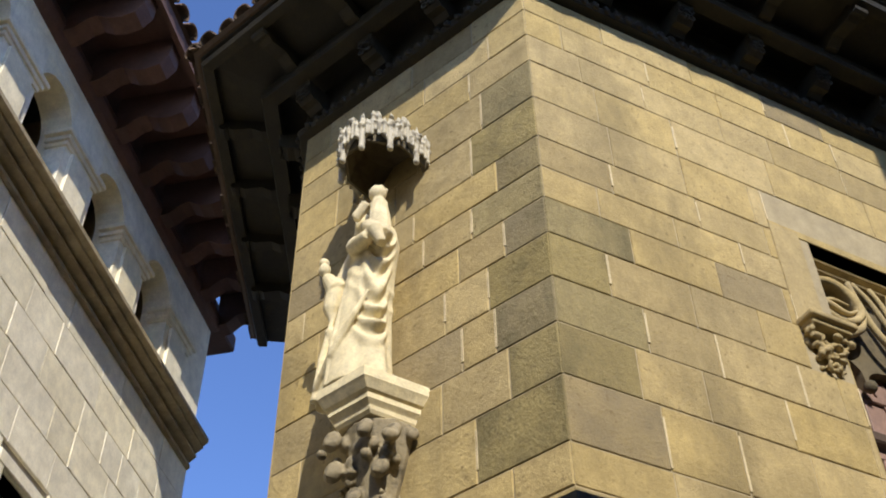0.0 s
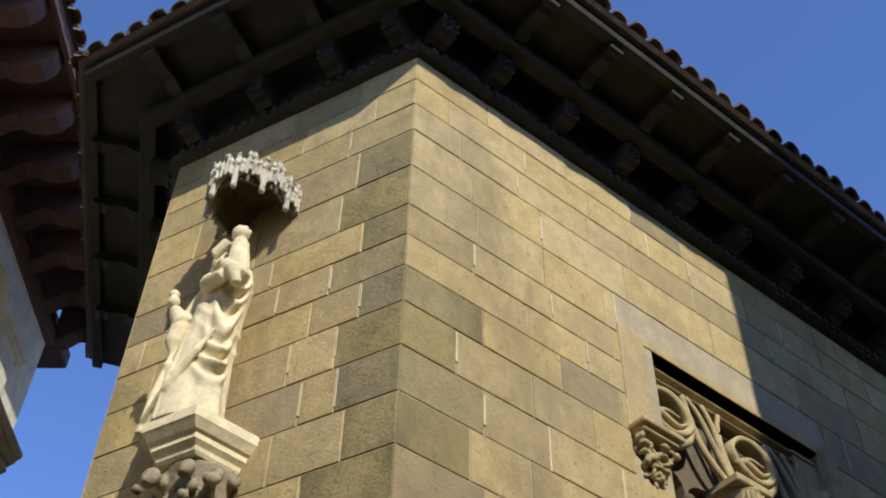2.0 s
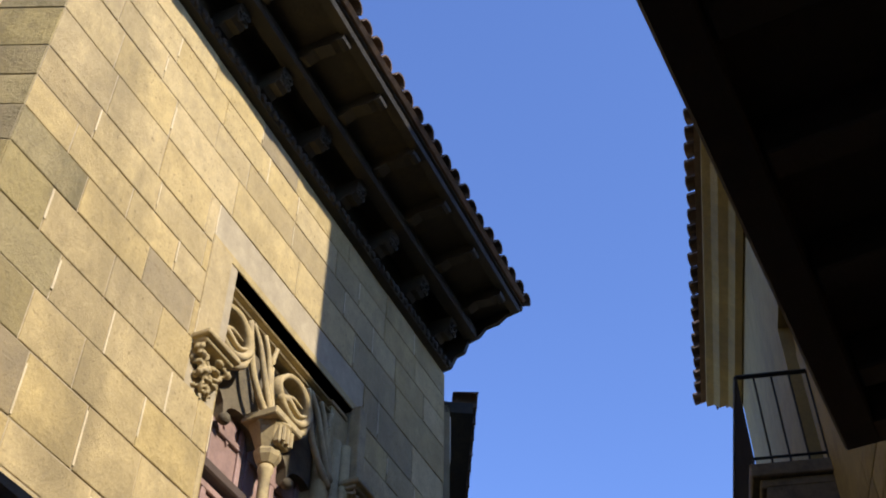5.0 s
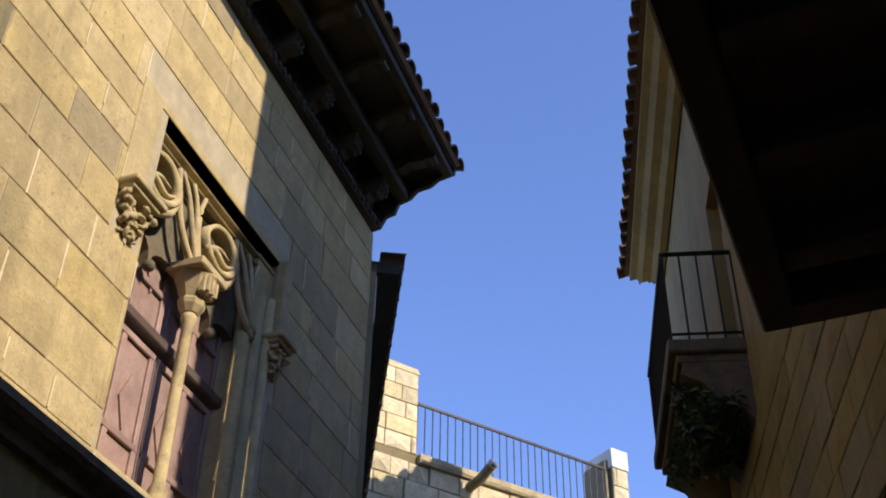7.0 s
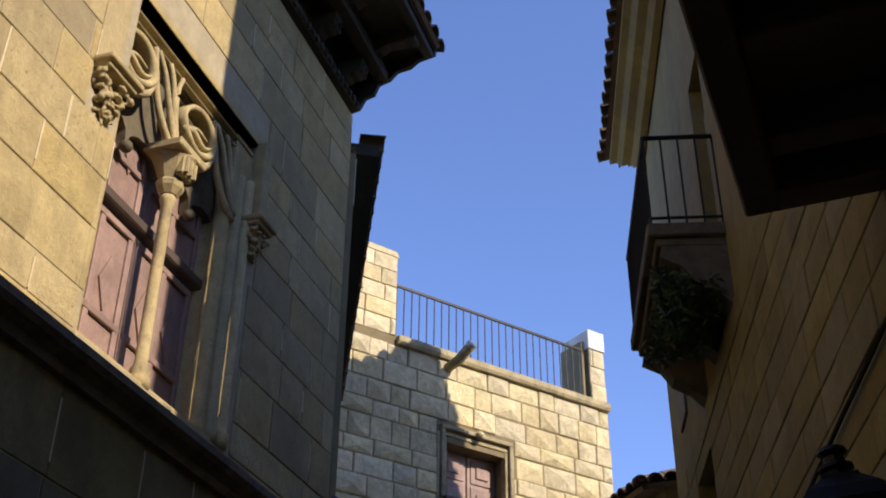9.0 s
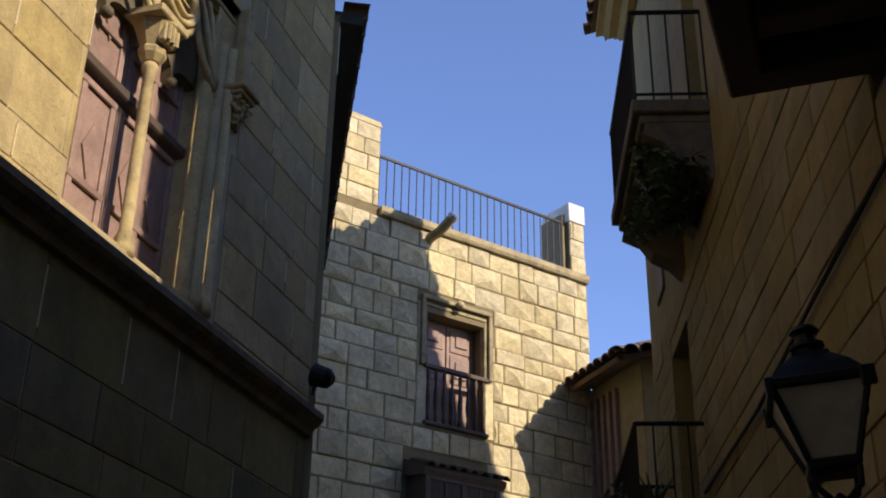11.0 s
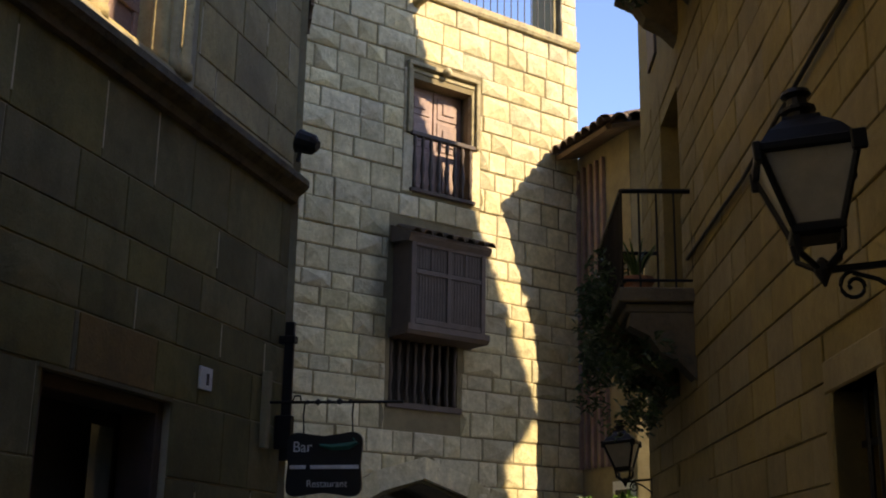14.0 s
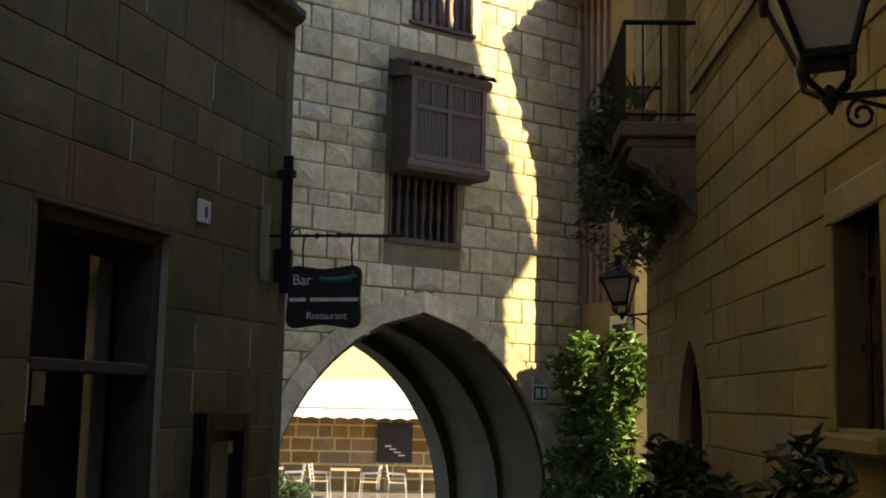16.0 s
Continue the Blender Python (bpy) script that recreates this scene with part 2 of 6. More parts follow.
def cut(spans, a, b):
    out = []
    for s, e in spans:
        if b <= s or a >= e:
            out.append((s, e))
        else:
            if a - s > 0.03:
                out.append((s, a))
            if e - b > 0.03:
                out.append((b, e))
    return out


def ashlar(m, u0, u1, courses, holes, mean, mat, parent, depth=0.03, joint=0.008, chamfer=0.006, rough=0.0, seed=1, name="block", proud=0.003, lone=300, tilt=0.0, joints=None, corner=None, pointing=0.0):
    """Courses of stones between u0 and u1 on the frame m, left out where holes (a function of z0, z1 that gives spans, or boxes) are.
    joints: upright joints for a course, by its foot; corner: (u, lowest, highest foot, material) of the weathered stones at an arris; pointing: how many joints are filled proud."""
    rnd = random.Random(seed)
    count, rest = 0, []
    lime = B() if pointing else None
    for z0, z1 in zip(courses, courses[1:]):
        set_ = sorted((joints or {}).get(z0, ()))
        spans, u = [], u0 - rnd.uniform(0, mean * 0.7)
        while u < u1:
            w = mean * rnd.uniform(0.6, 1.4)
            a, b = max(u, u0), min(u + w, u1)
            if b - a > 0.04:
                spans.append((a, b))
            u += w
        if set_:
            lo, hi = set_[0] - mean * 0.35, set_[-1] + mean * 0.35
            loose = [a for a, b in spans if u0 + 0.2 < a < u1 - 0.2 and not lo < a < hi and not (corner and abs(a - corner[0]) < 0.35)]
            edges_ = sorted([u0, u1] + set_ + loose)
            spans = [(a, b) for a, b in zip(edges_, edges_[1:]) if b - a > 0.04]
        for h in holes:
            if callable(h):
                for a, b in h(z0, z1):
                    spans = cut(spans, a, b)
            elif h[2] < z1 - 0.02 and h[3] > z0 + 0.02:
                spans = cut(spans, h[0], h[1])
        for a, b in spans:
            w, h = b - a - joint, z1 - z0 - joint
            if w < 0.03 or h < 0.03:
                continue
            worn = corner and corner[1] <= z0 < corner[2] and min(abs(a - corner[0]), abs(b - corner[0])) < 0.02
            me = block_mesh(w, depth, h, corner[3] if worn else mat, chamfer, rough)
            if lime and a > u0 + 0.05 and rnd.random() < pointing:
                wide, zz = rnd.uniform(0.006, 0.012), z0 + h * rnd.uniform(0.0, 0.35)
                box(lime, (a - wide, depth * 0.2, zz), (a + wide * rnd.uniform(0.6, 1.0), depth + rnd.uniform(0.001, 0.004), z1 - h * rnd.uniform(0.0, 0.2)), m)
            place = m @ Matrix.Translation((a + joint / 2, rnd.uniform(-proud, proud), z0 + joint / 2)) @ Matrix.Rotation(rnd.uniform(-tilt, tilt), 4, "Y")
            count += 1
            if count <= lone:
                ob = new(name, me)
                put_under(ob, parent)
                ob.matrix_basis = place
            else:
                rest.append((me, place))
    if lime:
        tagged(part("pointing", lime, POINTING, parent, "pale lime pointing"), kind="stuff")
    if rest:
        bm = B()
        for me, place in rest:
            k = len(bm.verts)
            bm.from_mesh(me)
            bm.verts.ensure_lookup_table()
            for v in bm.verts[k:]:
                v.co = place @ v.co
        tagged(part("masonry", bm, mat, parent), kind="stuff")


def uneven(z0, z1, step, seed):
    rnd = random.Random(seed)
    k = max(1, round((z1 - z0) / step))
    w = [rnd.uniform(0.72, 1.28) for _ in range(k)]
    return [z0 + (z1 - z0) * sum(w[:i]) / sum(w) for i in range(k + 1)]


def even(z0, z1, step):
    k = max(1, round((z1 - z0) / step))
    return [z0 + (z1 - z0) * i / k for i in range(k + 1)]


FW = wall_frame((-4.5, 3.139), (1, 0))                    # window wall along the street, far end at u = -6.68
FS = wall_frame((-4.5, 3.139), (0.3855, -0.9227))         # statue wall
FT = wall_frame((-2.81, 15.83), (0.7964, -0.6047))        # tower
FR = wall_frame((1.549, 0.402), (-0.9679, -0.2514))       # wall across the street
FL = wall_frame((-10.55, 2.27), (0.633, 0.774))           # house with the gallery


def wall_slab(m, u0, u1, z0, z1, holes, thick, mat, parent, name="wall", front=0.0):
    """A wall of the given thickness behind the plane v = front, with real openings (u0, u1, z0, z1)."""
    us = sorted({u0, u1, *[x for h in holes for x in h[:2] if u0 < x < u1]})
    zs = sorted({z0, z1, *[x for h in holes for x in h[2:] if z0 < x < z1]})
    bm, seen = B(), {}

    def solid(i, k):
        if not (0 <= i < len(us) - 1 and 0 <= k < len(zs) - 1):
            return False
        u, z = (us[i] + us[i + 1]) / 2, (zs[k] + zs[k + 1]) / 2
        return not any(h[0] < u < h[1] and h[2] < z < h[3] for h in holes)

    def vert(i, side, k):
        key = (i, side, k)
        if key not in seen:
            seen[key] = bm.verts.new(m @ Vector((us[i], front - thick * side, zs[k])))
        return seen[key]

    for i in range(len(us) - 1):
        for k in range(len(zs) - 1):
            if solid(i, k):
                for side in (0, 1):
                    bm.faces.new([vert(a, side, b) for a, b in ((i, k), (i + 1, k), (i + 1, k + 1), (i, k + 1))])
                for (di, dk), (a, b) in (((-1, 0), ((i, k), (i, k + 1))), ((1, 0), ((i + 1, k), (i + 1, k + 1))), ((0, -1), ((i, k), (i + 1, k))), ((0, 1), ((i, k + 1), (i + 1, k + 1)))):
                    if not solid(i + di, k + dk):
                        bm.faces.new((vert(a[0], 0, a[1]), vert(b[0], 0, b[1]), vert(b[0], 1, b[1]), vert(a[0], 1, a[1])))
    return part(name, bm, mat, parent)


def strip(m, pts, u0, u1, mat, parent, name, label="", k0=0.0, k1=0.0):
    """A profile (v, z) run along the wall, its ends mitred by k for each metre outwards."""
    bm = B()
    a = [bm.verts.new(m @ Vector((u0 - k0 * v, v, z))) for v, z in pts]
    b = [bm.verts.new(m @ Vector((u1 + k1 * v, v, z))) for v, z in pts]
    n = len(pts)
    for i in range(n):
        bm.faces.new((a[i], a[(i + 1) % n], b[(i + 1) % n], b[i]))
    bm.faces.new(a)
    bm.faces.new(b[::-1])
    return part(name, bm, mat, parent, label)


def tile_mesh(length=0.5, r0=0.105, r1=0.085, mat=TILE):
    """A half-round clay tile lying along -v, its mouth at v = 0."""
    bm = B()
    seg = 7
    rows = []
    for d, r in ((0.0, r0), (-length, r1)):
        for rr in (r, r - 0.016):
            rows.append([bm.verts.new((rr * math.cos(math.pi * j / seg), d, rr * 0.9 * math.sin(math.pi * j / seg))) for j in range(seg + 1)])
    o0, i0, o1, i1 = rows
    for j in range(seg):
        bm.faces.new((o0[j], o0[j + 1], o1[j + 1], o1[j]))
        bm.faces.new((i0[j + 1], i0[j], i1[j], i1[j + 1]))
        bm.faces.new((o0[j + 1], o0[j], i0[j], i0[j + 1]))
        bm.faces.new((o1[j], o1[j + 1], i1[j + 1], i1[j]))
    for j in (0, seg):
        bm.faces.new((o0[j], o1[j], i1[j], i0[j]))
    bmesh.ops.recalc_face_normals(bm, faces=bm.faces)
    me = bpy.data.meshes.new("roof_tile")
    bm.to_mesh(me)
    bm.free()
    me.materials.append(mat)
    return me


TILE_MESH = tile_mesh()


def tile_row(m, u0, u1, v, z, step, slope, parent, rows=2, seed=3):
    rnd = random.Random(seed)
    k = round((u1 - u0) / step)
    for r in range(rows):
        for i in range(k + 1):
            ob = new("roof_tile", TILE_MESH)
            put_under(ob, parent)
            back = r * 0.4
            ob.matrix_basis = (m @ Matrix.Translation((u0 + i * step + rnd.uniform(-0.012, 0.012), v - back * math.cos(slope) + rnd.uniform(-0.02, 0.02), z + back * math.sin(slope) + rnd.uniform(-0.008, 0.008)))
                               @ Matrix.Rotation(-slope, 4, "X") @ Matrix.Rotation(rnd.uniform(-0.04, 0.04), 4, "Z"))


# ---- ground ----
bm = B()
xs = [-500, -120, -40, -24, -16, -10, -6, -2, 2, 8, 20, 60, 500]
ys = [-500, -120, -30, -10, 0, 6, 10, 14, 18, 22, 27, 34, 60, 150, 500]


def ground_z(y):
    """Level by the corner house, then falling gently through the arch to the yard."""
    return -0.02 - 0.84 * min(1.0, max(0.0, (y - 10.0) / 17.0))


grid = [[bm.verts.new((x, y, ground_z(y))) for x in xs] for y in ys]
for a, b in zip(grid, grid[1:]):
    for i in range(len(xs) - 1):
        bm.faces.new((a[i], a[i + 1], b[i + 1], b[i]))
ground = tagged(part("ground", bm, PAVING), "worn stone paving of the lane and yard", "ground", kind="structure")

# ---- corner house with the statue ----
ZC = 10.34                                             # underside of the cornice
corner_house = thing("corner_house", "ochre sandstone corner house with dark timber eaves", "house", (-6.5, 6.0, 0))
W_COURSES = [0, 0.45, 0.89, 1.33, 1.78, 2.22, 2.8, 3.2, 3.52, 3.84, 4.28, 4.92, 5.16, 5.3, 5.6, 6.09, 6.51, 6.905, 7.312, 7.672, 8.0, 8.34, 8.81, 9.28, 9.64, 10.0, ZC]
WIN = (-4.62, -2.52, 5.3, 8.37)                        # two-light window
DOOR = (-4.72, -3.12, 0.0, 2.77)
wall_w = wall_slab(FW, -6.68, -0.01, 0, ZC, [WIN, DOOR], 0.45, OCHRE_JOINT, corner_house, front=-0.009)
wall_s = wall_slab(FS, 0.0, 2.56, 0, ZC, [], 0.45, OCHRE_JOINT, corner_house, front=-0.009)
FX = wall_frame((FS @ Vector((2.56, 0, 0)))[:2], (-0.474, -0.88))
wall_x = wall_slab(FX, 0.0, 4.0, 0, ZC, [], 0.45, OCHRE, corner_house)
bm = B()
box(bm, (-6.68, -0.5, 0), (-6.64, -3.5, ZC), FW)
part("end_wall", bm, OCHRE, corner_house)


def bead_mesh():
    """One twist of the rope moulding."""
    bm = B()
    bmesh.ops.create_icosphere(bm, subdivisions=1, radius=0.048, matrix=Matrix.Diagonal((0.8, 0.7, 1.15, 1)))
    me = bpy.data.meshes.new("bead")
    bm.to_mesh(me)
    bm.free()
    me.materials.append(EAVE_WOOD)
    return me


def eaves(m, u0, u1, k0, k1, house, seed, places):
    """Two tiers of carved timber under a tiled edge, 1.05 m out; places: where the corbels stand."""
    strip(m, [(0, ZC), (0.075, ZC + 0.01), (0.1, ZC + 0.05), (0.085, ZC + 0.09), (0.05, ZC + 0.12), (0, ZC + 0.13)], u0, u1, EAVE_WOOD, house, "cornice", "dark rope-carved cornice moulding", k0, k1)
    strip(m, [(-0.02, ZC + 0.13), (0.03, ZC + 0.13), (0.03, ZC + 0.62), (-0.3, ZC + 0.62), (-0.3, ZC + 0.13)], u0, u1, EAVE_WOOD, house, "frieze", "", k0, k1)
    strip(m, [(0.3, ZC + 0.36), (0.44, ZC + 0.36), (0.46, ZC + 0.40), (0.46, ZC + 0.48), (0.3, ZC + 0.5)], u0, u1, EAVE_WOOD, house, "beam", "", k0, k1)
    strip(m, [(0.9, ZC + 0.56), (1.0, ZC + 0.56), (1.02, ZC + 0.6), (1.0, ZC + 0.66), (0.9, ZC + 0.68)], u0, u1, EAVE_WOOD, house, "fascia", "", k0, k1)
    strip(m, [(-0.3, ZC + 0.5), (1.03, ZC + 0.66), (1.03, ZC + 0.69), (-0.3, ZC + 0.95)], u0, u1, EAVE_WOOD, house, "soffit", "", k0, k1)
    roof = strip(m, [(-3.6, ZC + 2.25), (-3.6, ZC + 2.1), (0, ZC + 0.82), (1.06, ZC + 0.68), (1.1, ZC + 0.71), (0.95, ZC + 0.78)], u0, u1, TILE, house, "roof", "old clay tile roof", k0, k1)
    low, top = [], []
    for name, prof, wide in (("corbel", [(0, 0.12), (0.12, 0.12), (0.17, 0.16), (0.24, 0.15), (0.3, 0.2), (0.31, 0.3), (0.33, 0.36), (0, 0.36)], 0.17),
                             ("rafter_end", [(0.36, 0.44), (0.52, 0.44), (0.62, 0.5), (0.8, 0.48), (0.93, 0.54), (0.93, 0.64), (0.36, 0.6)], 0.13)):
        bm = B()
        prism(bm, [(v, z) for v, z in prof], -wide / 2, wide / 2, Matrix())
        if name == "corbel":
            for z in (0.19, 0.275):
                for x in (-0.045, 0.045):
                    tube(bm, [(x + 0.034 * math.cos(k * math.pi / 4), 0.305 + (z - 0.19) * 0.15, z + 0.034 * math.sin(k * math.pi / 4)) for k in range(8)], 0.013, 5, None, True)
                bmesh.ops.create_icosphere(bm, subdivisions=1, radius=0.02, matrix=Matrix.Translation((0, 0.31, z)))
        else:
            tube(bm, [(-wide / 2 - 0.01, 0.9, 0.53), (wide / 2 + 0.01, 0.9, 0.53)], 0.05, 8)
        bmesh.ops.recalc_face_normals(bm, faces=bm.faces)
        me = bpy.data.meshes.new(name)
        bm.to_mesh(me)
        bm.free()
        me.materials.append(EAVE_WOOD)
        for u in places:
            ob = new(name, me)
            put_under(ob, house)
            ob.matrix_basis = m @ Matrix.Translation((u, 0, ZC))
    bead_me = bead_mesh()
    d = 0.0
    while d < u1 - u0 - 0.05:
        ob = new("bead", bead_me)
        put_under(ob, house)
        ob.matrix_basis = m @ Matrix.Translation((u0 + d + 0.05, 0.1, ZC + 0.055)) @ Matrix.Rotation(0.6, 4, "Y")
        d += 0.115
    tile_row(m, u0 - k0 * 1.0, u1 + k1 * 1.0, 1.12, ZC + 0.71, 0.235, radians(17), roof, 2, seed)


eaves(FW, -6.6, 0.0, 0.0, 0.666, corner_house, 4, [-0.12] + [-0.76 - 0.78 * k for k in range(8)])
eaves(FS, 0.0, 2.56, 0.666, 0.477, corner_house, 5, [0.12, 0.78, 1.54, 2.34])
eaves(FX, 0.0, 3.6, 0.477, 0.0, corner_house, 6, [0.3 + 0.78 * k for k in range(4)])

bm = B()
prism(bm, [(-0.1, ZC), (0.1, ZC + 0.03), (0.17, ZC + 0.17), (0.28, ZC + 0.2), (0.33, ZC + 0.34), (0.47, ZC + 0.38), (0.56, ZC + 0.48), (0.72, ZC + 0.5), (0.82, ZC + 0.58), (1.02, ZC + 0.62), (1.03, ZC + 0.69), (-0.1, ZC + 0.9)], -6.66, -6.605, FW)
part("end_board", bm, EAVE_WOOD, corner_house, "stepped dark end board of the eaves")

# ---- house behind it, turning with the lane ----
bend_house = thing("bend_house", "narrow plastered house with a steep tiled verge", "house", (-6, 11, 0))
BEND_L, BEND_DROP = 2.45, 2.05
FG = wall_frame((-4.45, 9.86), (0.857, 0.515))
bm = B()
prism(bm, [(0.0, 0.0), (-BEND_L, 0.0), (-BEND_L, 9.9 - BEND_DROP), (0.0, 9.9)], -0.4, 0.0, FG, "v")
part("wall", bm, PLASTER, bend_house)
bm = B()
prism(bm, [(0.0, 9.8), (-BEND_L, 9.8 - BEND_DROP), (-BEND_L, 9.95 - BEND_DROP), (0.0, 9.95)], -1.6, 0.27, FG, "v")
verge = part("verge", bm, EAVE_WOOD, bend_house)
for k in range(18):
    ob = new("roof_tile", TILE_MESH)
    put_under(ob, verge)
    ob.matrix_basis = FG @ Matrix.Translation((-k * BEND_L / 17, 0.33, 10.0 - k * BEND_DROP / 17)) @ Matrix.Rotation(-math.atan2(BEND_DROP, BEND_L), 4, "Y") @ Matrix.Diagonal((0.95, 0.6, 0.8, 1))
bm = B()
for a, b, z0, z1 in ((-0.3, -0.02, 9.3, 9.75), (-0.2, -0.02, 9.12, 9.3), (-0.4, -0.24, 9.2, 9.5)):
    box(bm, (a, 0.0, z0), (b, 0.012, z1), FG, 0.004)
part("corner_patch", bm, CREAM, bend_house, "patch of pale plaster")

# ---- tower ----
ZT = 9.08
COPING = material("stained_coping_stone", (0.4, 0.33, 0.19), vary=0.15, spot=(0.75, 3.0, (0.12, 0.1, 0.06)), grain=20, bump=0.9)
tower = thing("tower", "square tower of rough cream stone with a pointed arch", "tower", (-5.5, 15.5, 0))
TWIN = (1.92, 2.87, 6.22, 7.78)
ARCH_C, ARCH_Z, ARCH_A, ARCH_E = 2.6, 0.2, 2.08, 0.4


def arch_half(z):
    """Half the width of the pointed arch at a height."""
    if z <= ARCH_Z:
        return ARCH_A
    r = ARCH_A + ARCH_E
    d = r * r - (z - ARCH_Z) ** 2
    return max(0.0, math.sqrt(d) - ARCH_E) if d > 0 else 0.0


ARCH_TOP = ARCH_Z + math.sqrt((ARCH_A + ARCH_E) ** 2 - ARCH_E ** 2)
AH = (ARCH_C - ARCH_A, ARCH_C + ARCH_A, -0.7, ARCH_TOP + 0.02)
wall_t = wall_slab(FT, 0.0, 5.2, -0.7, ZT, [TWIN, AH, (2.11, 3.14, 3.5, 4.35)], 0.4, TOWER_JOINT, tower, front=-0.014)
# tower masonry darkened here: the passage's shade is put into the colour
VAULT = material("shaded_vault_stone", (0.085, 0.066, 0.03), vary=0.15, spot=(0.6, 1.5, (0.035, 0.034, 0.018)), grain=25, bump=0.6)
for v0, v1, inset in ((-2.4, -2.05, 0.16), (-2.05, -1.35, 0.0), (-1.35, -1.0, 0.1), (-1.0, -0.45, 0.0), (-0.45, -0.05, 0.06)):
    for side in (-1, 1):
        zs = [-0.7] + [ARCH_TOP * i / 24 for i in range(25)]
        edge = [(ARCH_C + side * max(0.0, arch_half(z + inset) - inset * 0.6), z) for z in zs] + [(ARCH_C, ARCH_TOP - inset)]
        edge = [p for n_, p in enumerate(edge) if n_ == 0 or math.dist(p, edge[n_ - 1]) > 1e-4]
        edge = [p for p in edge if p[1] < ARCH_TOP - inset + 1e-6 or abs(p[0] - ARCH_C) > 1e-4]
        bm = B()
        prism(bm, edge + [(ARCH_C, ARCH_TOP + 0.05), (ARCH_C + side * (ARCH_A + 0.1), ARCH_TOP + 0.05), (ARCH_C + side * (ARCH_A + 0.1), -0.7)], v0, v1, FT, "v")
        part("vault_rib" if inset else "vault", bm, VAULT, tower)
bm = B()
box(bm, (0.0, -4.5, 2.7), (0.4, -0.44, ZT), FT)
box(bm, (4.85, -4.5, 2.7), (5.2, -0.44, ZT), FT)
box(bm, (0, -4.5, 2.9), (5.2, -0.42, 3.1), FT)
box(bm, (0, -4.5, ZT - 0.2), (5.2, -0.42, ZT - 0.05), FT)
part("core", bm, TOWER_JOINT, tower)

# ---- house across the street ----
street_house = thing("street_house", "tall brown stone house with iron balconies and tiled eave", "house", (1.5, 8, 0))
RU1 = 12.0
RWIN = (4.95, 5.63, 1.5, 2.44)
RDOOR = (8.95, 10.05, 0.0, 2.1)
RBAL2, RBAL1 = (9.6, 10.6, 3.75, 5.7), (8.0, 8.6, 6.78, 8.8)
RTOP = 10.95
R0 = 4.35                                              # where the taller part of the house begins
RH = 5.68                                              # where its upper storeys begin
wall_r = wall_slab(FR, R0, RU1, -0.6, 8.0, [RWIN, RDOOR, (RBAL1[0], RBAL1[1], RBAL1[2], 8.0), RBAL2], 0.4, STREET_STONE, street_house, front=-0.007)
wall_slab(FR, RH, RU1, 8.0, RTOP, [(RBAL1[0], RBAL1[1], 8.0, RBAL1[3])], 0.4, STREET_STONE, street_house, front=-0.02)
FE = FR @ Matrix.Translation((RU1, 0, 0)) @ Matrix.Rotation(radians(-107.4), 4, "Z")      # skewed end of the house
RDEEP = 9.1
bm = B()
box(bm, (0.43, -0.4, -0.6), (RDEEP, 0.0, RTOP), FE)
part("end_wall", bm, PLASTER, street_house)
bm = B()
box(bm, (RDEEP - 0.4, -2.5, -0.6), (RDEEP, -0.41, RTOP), FE)
part("back_wall", bm, PLASTER, street_house)
bm = B()
box(bm, (RH, -1.9, 8.0), (RH + 0.4, -0.43, RTOP), FR)
part("end_wall", bm, PLASTER, street_house)
bm = B()
box(bm, (R0, -1.9, 0), (R0 + 0.4, -0.43, 7.98), FR)
part("end_wall", bm, PLASTER, street_house)
bm = B()
box(bm, (RH, -2.05, -0.7), (RU1 - 0.8, -1.91, RTOP), FR)
part("back_wall", bm, PLASTER, street_house)
# hidden wedge, added to block sun between the jetty and this house
bm = B()
prism(bm, [(3.6, 7.2), (3.6, 8.52), (5.3, 8.52), (RH - 0.01, 8.1), (RH - 0.01, 8.01), (4.34, 8.01), (4.34, 7.2)], -1.9, -0.05, FR, "v")
part("lower_roof", bm, TILE, street_house)
eave_prof = [(0.0, 10.5), (0.08, 10.52), (0.14, 10.62), (0.24, 10.66), (0.3, 10.76), (0.38, 10.8), (0.38, 10.88), (0.0, 11.0)]
# hidden tall block, added to cast the shadow edge on the window wall
bm = B()
box(bm, (4.17, -4.4, 0), (7.9, -2.1, 15.3), FR)
part("rear_block", bm, PLASTER, street_house, "unseen tall block added to shade the window wall")
strip(FR, eave_prof, RH, RU1, STREET_STONE, street_house, "eave_moulding", "ochre moulded eave", 0, 1)
strip(FE, eave_prof, 0.0, RDEEP, STREET_STONE, street_house, "eave_moulding", "", 0.7, 0)
roof_r = strip(FR, [(-1.0, 11.4), (-1.0, 11.25), (0.38, 10.9), (0.44, 10.9), (0.4, 10.97)], RH, RU1, TILE, street_house, "roof", "clay tile roof", 0, 1)
roof_e = strip(FE, [(-1.0, 11.4), (-1.0, 11.25), (0.38, 10.9), (0.44, 10.9), (0.4, 10.97)], 0.0, RDEEP, TILE, street_house, "roof", "", 0.7, 0)
tile_row(FR, RH + 0.1, RU1 + 0.42, 0.5, 10.9, 0.235, radians(17), roof_r, 1, 8)
tile_row(FE, -0.3, RDEEP - 0.1, 0.5, 10.9, 0.235, radians(17), roof_e, 1, 9)

